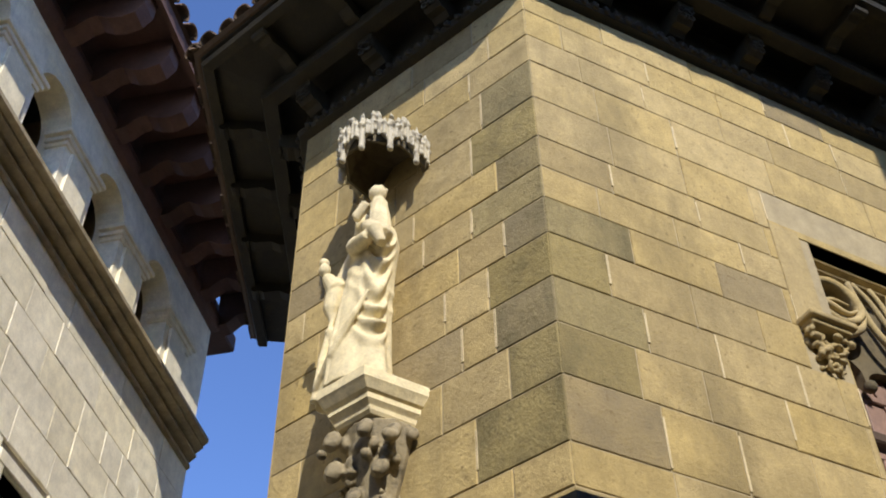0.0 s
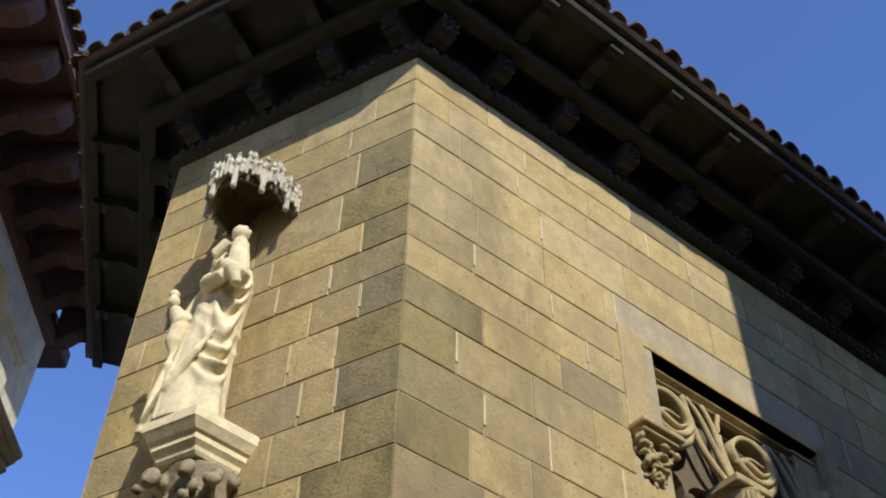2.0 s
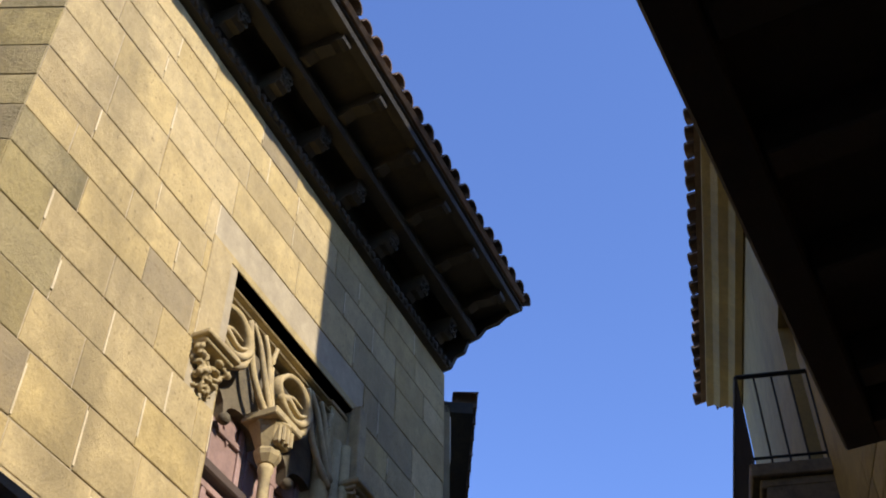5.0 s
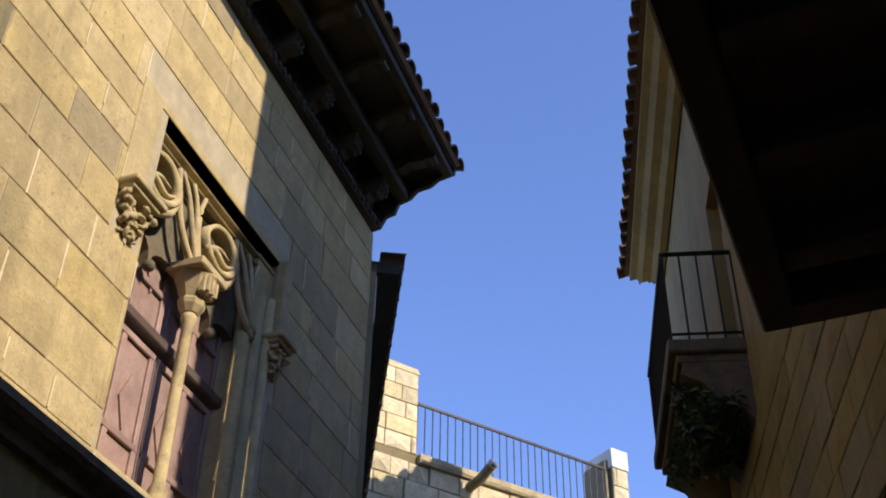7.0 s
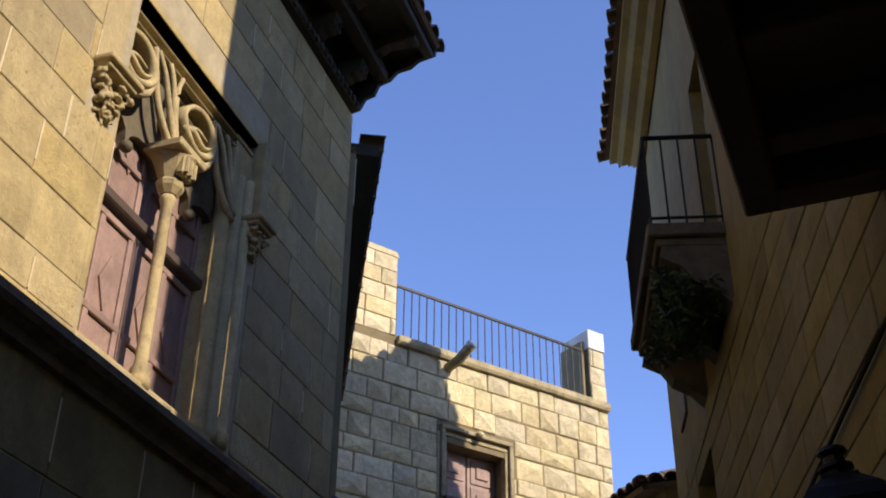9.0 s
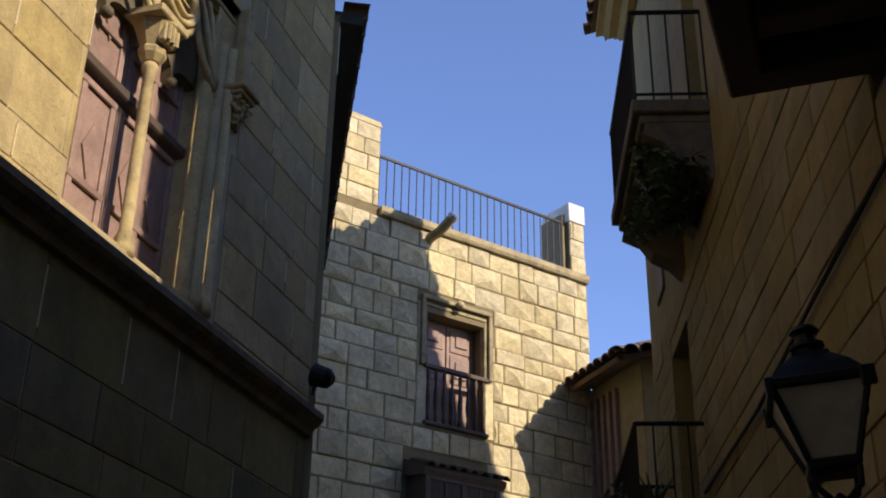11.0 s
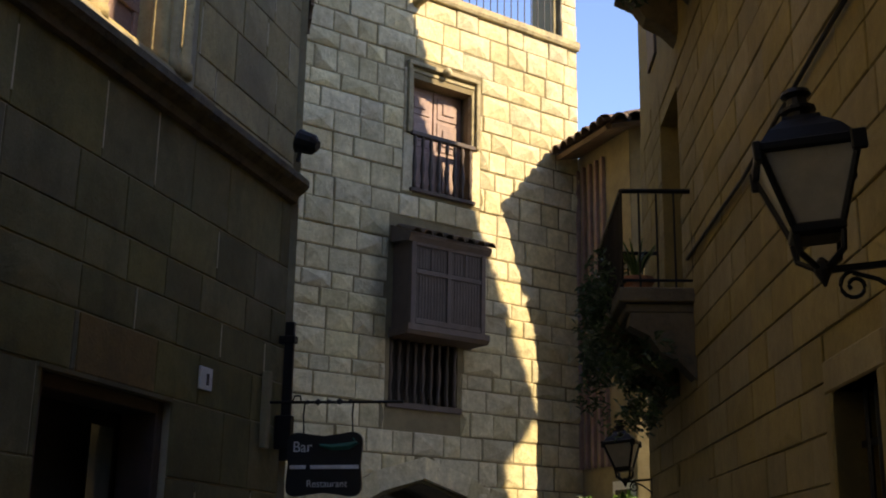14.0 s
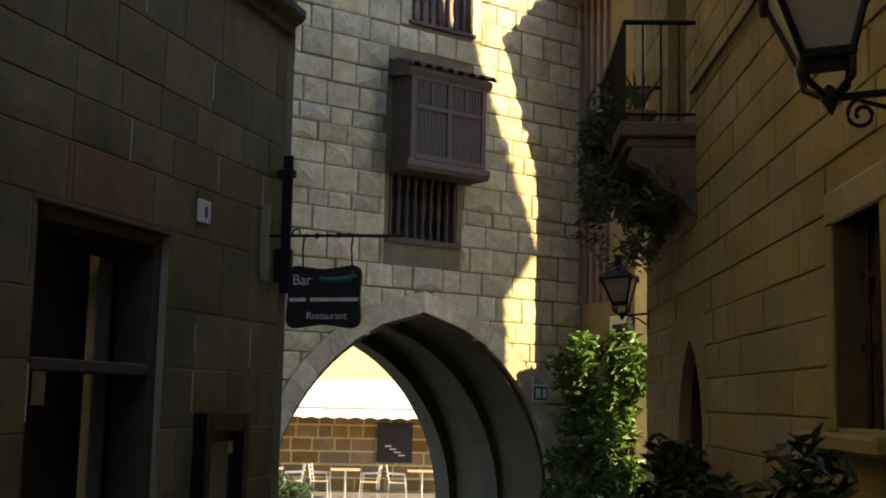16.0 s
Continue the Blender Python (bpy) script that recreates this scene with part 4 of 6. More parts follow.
def half_hex(scale, grow=0.0):
    return [(PU - 0.40 * scale - grow, -0.05), (PU - 0.22 * scale - grow * 0.6, 0.47 * scale + grow), (PU + 0.22 * scale + grow * 0.6, 0.47 * scale + grow), (PU + 0.42 * scale + grow, -0.05)]


bm = B()
rows = [(half_hex(0.66), 6.26), (half_hex(0.7), 6.28), (half_hex(0.72), 6.31), (half_hex(0.8), 6.34), (half_hex(0.8), 6.38), (half_hex(0.86), 6.395), (half_hex(0.94), 6.44), (half_hex(0.97), 6.455), (half_hex(0.97), 6.53)]
rings_ = [[bm.verts.new(FS @ Vector((u, v, z))) for u, v in pts] for pts, z in rows]
for a, b in zip(rings_, rings_[1:]):
    for j in range(4):
        bm.faces.new((a[j], a[(j + 1) % 4], b[(j + 1) % 4], b[j]))
bm.faces.new(rings_[0])
bm.faces.new(rings_[-1][::-1])
bracket = part("statue_bracket", bm, STATUE_STONE)
tagged(bracket, "pale moulded stone bracket with carved foliage under the statue", "bracket")
rnd = random.Random(8)
bm = B()
for u_, v_, z_, r_ in ((0.16, 0.34, 6.16, 0.095), (0.2, 0.27, 5.98, 0.1), (-0.12, 0.33, 6.14, 0.085), (-0.26, 0.22, 6.1, 0.085), (0.3, 0.16, 6.14, 0.07), (-0.14, 0.2, 5.9, 0.09), (0.08, 0.2, 5.78, 0.08)):
    for q_, h_ in ((1.0, 0.0), (0.62, 0.04), (0.3, 0.075)):
        bmesh.ops.create_icosphere(bm, subdivisions=2, radius=r_ * q_ * 0.82, matrix=FS @ Matrix.Translation((PU + u_, v_ + h_ * 0.6, z_ - h_ * 0.5)) @ Matrix.Diagonal((1, 0.6, 1, 1)))
for i in range(46):
    t = rnd.random()
    p = FS @ Vector((PU + rnd.uniform(-0.36, 0.36) * (1 - 0.55 * t), 0.02 + rnd.uniform(0.0, 0.36) * (1 - 0.7 * t), 6.22 - 0.55 * t))
    bmesh.ops.create_icosphere(bm, subdivisions=2, radius=rnd.uniform(0.025, 0.062) * (1 - 0.3 * t), matrix=Matrix.Translation(p) @ Matrix.Rotation(rnd.uniform(0, 3), 4, "Z") @ Matrix.Diagonal((1, 0.8, rnd.uniform(0.7, 1.3), 1)))
lathe(bm, [(0.05, 5.55), (0.12, 5.75), (0.2, 6.0), (0.27, 6.25)], 12, FS @ Matrix.Translation((PU, 0.04, 0)))
carve(part("foliage", bm, WEATHERED_LEAF, bracket, "weathered carved leaves"), 0.011, 1)


def drapery():
    """A tall robed shape with deep folds, leaning slightly, in one mesh."""
    bm = B()
    seg, rings2 = 96, []
    rows2 = [(6.53, 0.3, 0.2, 0.06), (6.56, 0.3, 0.2, 0.06), (6.8, 0.26, 0.19, 0.05), (7.1, 0.215, 0.175, 0.02), (7.35, 0.19, 0.165, -0.01), (7.6, 0.18, 0.155, -0.05), (7.8, 0.19, 0.15, -0.08), (7.95, 0.15, 0.12, -0.1), (8.04, 0.08, 0.08, -0.11), (8.1, 0.06, 0.06, -0.12)]
    steps = 84
    for step in range(steps + 1):
        z = 6.53 + (8.1 - 6.53) * step / steps
        lo, hi = next((p, q) for p, q in zip(rows2, rows2[1:]) if z <= q[0] + 1e-6)
        k = (z - lo[0]) / (hi[0] - lo[0])
        a, b, lean = (lo[i] + (hi[i] - lo[i]) * k for i in (1, 2, 3))
        t = (z - 6.53) / 1.5
        ringv = []
        for j in range(seg):
            an = 2 * math.pi * j / seg
            soft_ = 0.3 if z > 7.9 else 1.0
            fold = 1 + (0.06 * max(0.0, 1 - t) ** 0.6 * math.sin(5 * an + 2.6 * t) + 0.014 * math.sin(11 * an - 3 * t)) * soft_
            # gathered cloth falling in waves down one side
            near = math.exp(-((an - 2.6) / 0.45) ** 2) * max(0.0, min(1.0, (z - 6.75) / 0.2, (7.95 - z) / 0.15))
            fold += near * (0.2 + 0.2 * math.sin(34 * z + 5.0 * math.sin(3.0 * an) + 1.5 * math.sin(9 * z)))
            # a sash drawn across from the raised arm
            fold += 0.07 * math.exp(-((z - 7.5 - 0.16 * math.cos(an)) / 0.035) ** 2) + 0.05 * math.exp(-((z - 7.38 - 0.2 * math.cos(an)) / 0.03) ** 2)
            # one long slanting crease of the skirt
            fold += 0.09 * math.exp(-((z - 6.72 - 0.28 * (an - 0.7)) / 0.04) ** 2) * (1 if 0.5 < an < 2.1 else 0)
            ringv.append(bm.verts.new(FS @ Vector((PU + lean + a * fold * math.cos(an), 0.26 + b * fold * math.sin(an), z))))
        rings2.append(ringv)
    for a, b in zip(rings2, rings2[1:]):
        for j in range(seg):
            bm.faces.new((a[j], a[(j + 1) % seg], b[(j + 1) % seg], b[j]))
    bm.faces.new(rings2[0])
    bm.faces.new(rings2[-1][::-1])
    ax = PU - 0.13

    def lump(u, v, z, r, sx=1.0, sy=1.0, sz=1.0, rot=0.0):
        bmesh.ops.create_icosphere(bm, subdivisions=3, radius=r, matrix=FS @ Matrix.Translation((u, v, z)) @ Matrix.Rotation(rot, 4, "Y") @ Matrix.Diagonal((sx, sy, sz, 1)))

    def limb(pts, rr):
        tube(bm, [FS @ Vector(p) for p in pts], rr, 10)
    # veiled head set back under the canopy, its veil falling on both shoulders
    lump(ax + 0.13, 0.29, 8.1, 0.095, 0.9, 1, 1.2)
    lump(ax + 0.14, 0.25, 8.06, 0.12, 1.0, 0.9, 1.5)
    lump(ax + 0.13, 0.26, 7.86, 0.14, 1.15, 0.9, 1.0)
    # small figure carried on one arm
    lump(ax - 0.09, 0.41, 8.215, 0.066, 1.0, 1.05, 1.1)
    for k in range(7):
        a = k * 0.9
        lump(ax - 0.09 + 0.052 * math.cos(a), 0.4 + 0.05 * math.sin(a), 8.25, 0.022)
    limb(((ax - 0.095, 0.4, 8.17), (ax - 0.1, 0.4, 8.1), (ax - 0.11, 0.4, 7.98), (ax - 0.125, 0.41, 7.84), (ax - 0.15, 0.42, 7.72), (ax - 0.15, 0.41, 7.64)), [0.035, 0.07, 0.078, 0.088, 0.082, 0.03])
    limb(((ax - 0.02, 0.45, 8.12), (ax + 0.06, 0.47, 8.02), (ax + 0.1, 0.42, 8.08)), [0.045, 0.042, 0.035])
    limb(((ax - 0.06, 0.46, 7.84), (ax - 0.16, 0.49, 7.72), (ax - 0.2, 0.46, 7.58)), [0.06, 0.055, 0.035])
    limb(((ax + 0.16, 0.34, 7.88), (ax + 0.08, 0.45, 7.72), (ax - 0.08, 0.49, 7.7), (ax - 0.14, 0.47, 7.78)), [0.08, 0.065, 0.05, 0.03])
    # other arm bent, holding a small round thing
    limb(((ax + 0.2, 0.28, 7.84), (ax + 0.31, 0.31, 7.56), (ax + 0.35, 0.38, 7.54), (ax + 0.38, 0.42, 7.64)), [0.085, 0.085, 0.075, 0.045])
    limb(((ax + 0.34, 0.35, 7.54), (ax + 0.37, 0.36, 7.34), (ax + 0.36, 0.36, 7.12), (ax + 0.33, 0.34, 6.95)), [0.075, 0.065, 0.045, 0.015])
    lump(ax + 0.39, 0.44, 7.7, 0.055, 0.9, 0.8, 1.0)
    lump(ax + 0.4, 0.44, 7.78, 0.04)
    # long straight folds of the robe
    for u0, u1, v1, r in ((0.3, 0.2, 0.36, 0.03), (0.12, 0.07, 0.43, 0.022)):
        limb(((PU + u0 + 0.02, v1 + 0.02, 6.54), (PU + u0 * 0.9, v1 + 0.03, 6.85), (PU + (u0 + u1) / 2 - 0.02, v1, 7.2), (PU + u1 - 0.04, v1 - 0.03, 7.55)), [r, r * 0.9, r * 0.7, 0.012])
    limb(((PU + 0.3, 0.4, 6.62), (PU + 0.1, 0.46, 6.78), (PU - 0.1, 0.46, 7.05), (PU - 0.18, 0.42, 7.25)), [0.022, 0.03, 0.026, 0.01])
    return carve(part("statue", bm, STATUE_STONE), 0.0085, 2)


statue = tagged(drapery(), "white stone robed figure on a wall bracket", "statue")

def crust(bm, m, x, y, z0, z1, w, n, seed):
    """Small carved leaves and knobs standing out of a block."""
    rc = random.Random(seed)
    for _ in range(n):
        z = rc.uniform(z0, z1)
        p = m @ Matrix.Translation((x + rc.uniform(-0.01, 0.05), y + rc.uniform(-w, w) * (1.1 - (z - z0) / (z1 - z0)), z))
        bmesh.ops.create_icosphere(bm, subdivisions=1, radius=rc.uniform(0.016, 0.034), matrix=p @ Matrix.Rotation(rc.uniform(0, 3), 4, "X") @ Matrix.Diagonal((1, 0.7, 1.4, 1)))


bm = B()
CU, CV = PU - 0.08, 0.2
FC = FS @ Matrix.Translation((CU, 0, 8.62)) @ Matrix.Diagonal((0.74, 0.92, 0.76, 1)) @ Matrix.Translation((-CU, 0, -8.62))
for prof in ([(0.0, 9.24), (0.24, 9.2), (0.34, 9.05), (0.38, 8.84), (0.39, 8.8), (0.42, 8.8), (0.42, 8.98), (0.43, 9.0), (0.36, 9.1), (0.33, 9.1), (0.2, 9.3), (0.06, 9.42)],):
    lathe(bm, prof, 8, FC @ Matrix.Translation((CU, CV, 0)) @ Matrix.Rotation(radians(22.5), 4, "Z"))
# core coloured dark: shade of the canopy's hollow is painted in
canopy = part("statue_canopy", bm, CRUST_AND_SHADE)
tagged(canopy, "weathered Gothic stone canopy with little gables over the statue", "canopy")
for k in range(-1, 6):
    a = radians(k * 36 + 0)
    m = FC @ Matrix.Translation((CU, CV, 0)) @ Matrix.Rotation(a, 4, "Z")
    bm = B()
    lathe(bm, [(0.0, 8.62), (0.03, 8.64), (0.036, 8.67), (0.03, 8.7), (0.034, 8.98), (0.055, 9.0), (0.04, 9.05), (0.028, 9.12), (0.0, 9.26)], 6, m @ Matrix.Translation((0.44, 0, 0)))
    crust(bm, m, 0.44, 0.0, 8.95, 9.14, 0.04, 5, k)
    carve(part("pinnacle", bm, CANOPY_STONE, canopy), 0.0085, 1)
    m2 = m @ Matrix.Rotation(radians(18), 4, "Z")
    bm = B()
    prism(bm, [(-0.13, 8.7), (-0.1, 8.83), (0.0, 8.95), (0.1, 8.83), (0.13, 8.7), (0.13, 9.0), (0.0, 9.2), (-0.13, 9.0)], 0.38, 0.44, m2 @ Matrix.Rotation(-math.pi / 2, 4, "Z"), "v")
    crust(bm, m2, 0.42, 0.0, 8.95, 9.2, 0.1, 9, k + 20)
    for x, top in ((-0.085, 9.1), (-0.03, 9.24), (0.03, 9.22), (0.085, 9.12)):
        lathe(bm, [(0.012, 8.83), (0.022, 8.85), (0.016, 8.88), (0.016, top - 0.12), (0.03, top - 0.1), (0.004, top)], 6, m2 @ Matrix.Translation((0.455, x, 0)))
    carve(part("gable", bm, CANOPY_STONE, canopy), 0.0085, 1)
for k in range(5):
    bm = B()
    lathe(bm, [(0.05, 9.24), (0.045, 9.3), (0.06, 9.31), (0.01, 9.44)], 6, FC @ Matrix.Translation((CU - 0.26 + 0.13 * k, CV + 0.2 - 0.06 * abs(k - 2), 0)))
    part("finial", bm, CANOPY_STONE, canopy)

# ---- tower: stones, top, openings ----
def arch_hole(z0, z1):
    h = arch_half((z0 + z1) / 2)
    return [(ARCH_C - h - 0.13, ARCH_C + h + 0.13)] if z0 < ARCH_TOP + 0.1 else []


T_HOLES = [arch_hole, (1.78, 3.03, 6.2, 7.97), (1.9, 3.2, 4.4, 5.6), (2.05, 3.2, 3.46, 4.4)]
ashlar(FT @ Matrix.Translation((0, -0.035, 0)), 0.0, 4.75, uneven(-0.7, ZT - 0.12, 0.265, 22), T_HOLES, 0.44, TOWER_STONE, wall_t, depth=0.035, joint=0.011, chamfer=0.011, rough=0.045, seed=21, proud=0.014, lone=330, tilt=0.008)
# voussoirs of the arch
for side in (-1, 1):
    k = 11
    zs = [ARCH_TOP * (i / k) ** 0.8 for i in range(k + 1)]
    for a, b in zip(zs, zs[1:]):
        pa, pb = (side * arch_half(a), a), (side * arch_half(b), b)
        bm = B()
        outw = 0.25
        na = Vector((side * arch_half(a), max(a - ARCH_Z, 0) * 1.0)).normalized() if a > ARCH_Z else Vector((side, 0))
        nb = Vector((side * arch_half(b), max(b - ARCH_Z, 0) * 1.0)).normalized() if b > ARCH_Z else Vector((side, 0))
        if arch_half(b) < 0.02:
            nb = Vector((0, 1))
        q = [(ARCH_C + pa[0], pa[1] + 0.005), (ARCH_C + pb[0], pb[1] - 0.005), (ARCH_C + pb[0] + nb.x * outw, pb[1] + nb.y * outw), (ARCH_C + pa[0] + na.x * outw, pa[1] + na.y * outw)]
        prism(bm, q, -0.3, 0.032, FT, "v")
        part("voussoir", bm, TOWER_STONE, wall_t)
strip(FT, [(-0.1, ZT - 0.13), (0.05, ZT - 0.12), (0.07, ZT - 0.08), (0.07, ZT), (-0.4, ZT)], 0.0, 3.7, COPING, tower, "coping", "weathered projecting stone coping")
for name, u0, u1, z1 in (("pier", 3.72, 4.75, 10.32), ("pier", 0.0, 0.3, 9.95)):
    bm = B()
    box(bm, (u0, -0.6, ZT), (u1, -0.035, z1), FT)
    pier = part(name, bm, TOWER_JOINT, tower)
    ashlar(FT @ Matrix.Translation((0, -0.035, 0)), u0, u1, even(ZT, z1, 0.26), [], 0.5, TOWER_STONE, pier, depth=0.035, joint=0.009, chamfer=0.009, rough=0.03, seed=int(u0 * 10) + 5, proud=0.008)
bm = B()
box(bm, (-0.01, -0.62, 9.95), (0.31, 0.01, 10.27), FT, 0.01)
part("pier_cap", bm, WHITE_PAINT, tower, "whitewashed pier top")
bm = B()
box(bm, (0.3, -0.6, ZT), (0.36, -0.1, 10.1), FT, 0.01)
part("pier_face", bm, PLASTER, tower)
bm = B()
prism(bm, [(3.7, 10.32), (4.75, 10.32), (4.75, 10.42), (3.74, 10.4)], -0.62, 0.0, FT, "v")
part("pier_coping", bm, TOWER_STONE, tower)

railing = thing("railing", "thin black iron railing on the tower terrace", "railing", (FT @ Vector((2, -0.12, ZT)))[:])
bm = B()
box(bm, (0.3, -0.14, 9.93), (3.72, -0.11, 9.965), FT)
part("handrail", bm, IRON, railing)
bm = B()
box(bm, (0.3, -0.135, ZT + 0.06), (3.72, -0.115, ZT + 0.08), FT)
part("bottom_rail", bm, IRON, railing)
for i in range(27):
    bm = B()
    u = 0.4 + i * 0.125
    tube(bm, [(u, -0.125, ZT), (u, -0.125, 9.935)], 0.009, 5, FT)
    part("baluster", bm, IRON, railing)
bm = B()
tube(bm, [(2.9, -0.1, 8.82), (2.84, 0.2, 8.9), (2.8, 0.42, 9.02)], 0.07, 10, FT)
spout = tagged(part("rain_spout", bm, CARVED, smooth=True), "stone rain spout with a zinc mouth under the terrace", "spout")
bm = B()
tube(bm, [(2.8, 0.415, 9.018), (2.795, 0.47, 9.05)], 0.074, 10, FT)
part("mouth", bm, ZINC, spout, "bright zinc mouth", smooth=True)

# French window with turned balusters
bm = B()
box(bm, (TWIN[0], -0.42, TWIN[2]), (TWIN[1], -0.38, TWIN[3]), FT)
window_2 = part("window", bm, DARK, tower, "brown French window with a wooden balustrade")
for k, (v, w) in enumerate(((0.05, 0.06), (0.0, 0.05))):
    bm = B()
    a, b, zt = 1.82 + k * 0.06, 2.99 - k * 0.06, 7.94 - k * 0.08
    box(bm, (a, -0.1, 7.0), (a + w, v, zt), FT, 0.008)
    box(bm, (b - w, -0.1, 7.0), (b, v, zt), FT, 0.008)
    box(bm, (a, -0.1, zt), (b, v + 0.005, zt + w), FT, 0.008)
    part("moulding", bm, COPING, window_2)
bm = B()
bmesh.ops.create_icosphere(bm, subdivisions=2, radius=0.06, matrix=FT @ Matrix.Translation((2.4, 0.08, 7.96)))
part("keystone_boss", bm, TOWER_STONE, window_2, smooth=True)
for a, b, z0, z1 in ((1.78, 1.92, 6.2, 7.0), (2.87, 3.03, 6.2, 7.0), (1.78, 1.83, 7.0, 7.9), (2.98, 3.03, 7.0, 7.9)):
    bm = B()
    box(bm, (a, -0.06, z0), (b, 0.0, z1), FT, 0.01)
    part("jamb_stone", bm, TOWER_STONE, window_2)
for a, b in ((1.93, 2.385), (2.405, 2.86)):
    bm = B()
    box(bm, (a, -0.3, 6.24), (b, -0.25, 7.78), FT, 0.006)
    leaf = part("leaf", bm, BROWN_WOOD, window_2, "red-brown panelled leaf")
    for z0, z1 in ((6.3, 6.9), (6.95, 7.35), (7.4, 7.72)):
        bm = B()
        box(bm, (a + 0.05, -0.25, z0), (b - 0.05, -0.235, z1), FT, 0.006)
        box(bm, (a + 0.13, -0.236, z0 + 0.08), (b - 0.13, -0.215, z1 - 0.08), FT, 0.008)
        part("panel", bm, BROWN_WOOD, leaf)
for z, h, v in ((6.98, 0.06, 0.04), (6.22, 0.05, 0.04)):
    bm = B()
    box(bm, (1.88, -0.04, z), (2.92, v, z + h), FT, 0.008)
    part("rail", bm, DARK_WOOD, window_2)
for i in range(8):
    u = 1.95 + i * 0.128
    bm = B()
    lathe(bm, [(0.022, 6.27), (0.03, 6.33), (0.018, 6.4), (0.036, 6.55), (0.026, 6.68), (0.016, 6.82), (0.028, 6.88), (0.022, 6.98)], 7, FT @ Matrix.Translation((u, 0.0, 0)))
    part("baluster", bm, DARK_WOOD, window_2, smooth=True)

# closed timber bay with a tiled hood
BAY = material("grey_brown_bay_wood", (0.12, 0.085, 0.068), rough=0.7, vary=0.12, spot=(0.4, 5.0, (0.07, 0.055, 0.05)), grain=40, bump=0.25)
bay = thing("bay_window", "grey-brown timber bay window with lattice screens and a tiled hood", "bay window", (FT @ Vector((2.5, 0.2, 4.4)))[:])
bm = B()
box(bm, (1.98, -0.05, 4.42), (3.12, 0.36, 5.5), FT, 0.008)
part("body", bm, BAY, bay)
strip(FT, [(0.0, 4.3), (0.38, 4.3), (0.42, 4.35), (0.42, 4.42), (0.0, 4.42)], 1.93, 3.17, BAY, bay, "base_moulding")
strip(FT, [(0.0, 5.5), (0.4, 5.44), (0.44, 5.5), (0.44, 5.54), (0.0, 5.72)], 1.92, 3.18, BAY, bay, "hood")
for a, b in ((2.04, 2.53), (2.57, 3.06)):
    for z0, z1 in ((4.5, 5.05), (5.12, 5.4)):
        bm = B()
        box(bm, (a, 0.36, z0), (b, 0.372, z1), FT)
        screen = part("screen", bm, DARK_WOOD, bay, "dark lattice screen")
        k = 0
        for u in [a + 0.045 * i for i in range(1, int((b - a) / 0.045))]:
            bm = B()
            box(bm, (u, 0.372, z0), (u + 0.014, 0.38, z1), FT)
            part("lattice_slat", bm, BAY, screen)
for a, b, z0, z1 in ((1.98, 2.05, 4.42, 5.46), (3.05, 3.12, 4.42, 5.46), (2.52, 2.58, 4.42, 5.46), (2.05, 3.05, 4.43, 4.5), (2.05, 3.05, 5.05, 5.11), (2.05, 3.05, 5.4, 5.46), (2.28, 2.31, 5.11, 5.4), (2.8, 2.83, 5.11, 5.4)):
    bm = B()
    box(bm, (a, 0.35, z0), (b, 0.395, z1), FT, 0.006)
    part("frame_bar", bm, BAY, bay)
SMALL_TILE = tile_mesh(0.42, 0.07, 0.055)
for i in range(8):
    ob = new("hood_tile", SMALL_TILE)
    put_under(ob, bay)
    ob.matrix_basis = FT @ Matrix.Translation((1.98 + i * 0.163, 0.5, 5.53)) @ Matrix.Rotation(-0.35, 4, "X")

# low barred window under the bay
bm = B()
box(bm, (2.11, -0.35, 3.5), (3.14, -0.3, 4.35), FT)
window_3 = part("window", bm, DARK, tower, "dark window with turned wooden bars")
for i in range(9):
    u = 2.14 + i * 0.121
    bm = B()
    lathe(bm, [(0.03, 3.53), (0.034, 3.6), (0.02, 3.7), (0.038, 3.9), (0.02, 4.1), (0.034, 4.2), (0.03, 4.3)], 7, FT @ Matrix.Translation((u, -0.04, 0)))
    part("bar", bm, DARK_WOOD, window_3, smooth=True)
strip(FT, [(-0.08, 3.46), (0.03, 3.46), (0.03, 3.53), (-0.08, 3.54)], 2.06, 3.18, BAY, window_3, "sill")

# ---- stones of the house across the street ----
ashlar(FR @ Matrix.Translation((0, -0.02, 0)), R0, RU1, even(-0.38, 6.1, 0.24), [(RWIN[0] - 0.1, RWIN[1] + 0.1, RWIN[2] - 0.1, RWIN[3] + 0.16), (RDOOR[0] - 0.14, RDOOR[1] + 0.14, -1, 2.3), (RBAL2[0], RBAL2[1], 3.7, 5.75)], 0.62, STREET_STONE, wall_r, depth=0.024, joint=0.008, chamfer=0.005, rough=0.012, seed=41, lone=300, tilt=0.004, proud=0.005)
ashlar(FR @ Matrix.Translation((0, -0.03, 0)), 0.5, R0, even(0.0, JZ - 0.05, 0.24), [], 0.62, STREET_STONE, lower_wall, depth=0.026, joint=0.008, chamfer=0.005, rough=0.012, seed=42, tilt=0.004, proud=0.005)

bm = B()
box(bm, (RWIN[0], -0.4, RWIN[2]), (RWIN[1], -0.34, RWIN[3]), FR)
window_4 = part("window", bm, DARK, street_house, "barred stone window with a projecting sill")
for a, b, z0, z1 in ((RWIN[0] - 0.1, RWIN[0], RWIN[2] - 0.02, RWIN[3]), (RWIN[1], RWIN[1] + 0.1, RWIN[2] - 0.02, RWIN[3]), (RWIN[0] - 0.1, RWIN[1] + 0.1, RWIN[3], RWIN[3] + 0.16)):
    bm = B()
    box(bm, (a, -0.3, z0), (b, 0.012, z1), FR, 0.01)
    part("surround", bm, STREET_STONE, window_4)
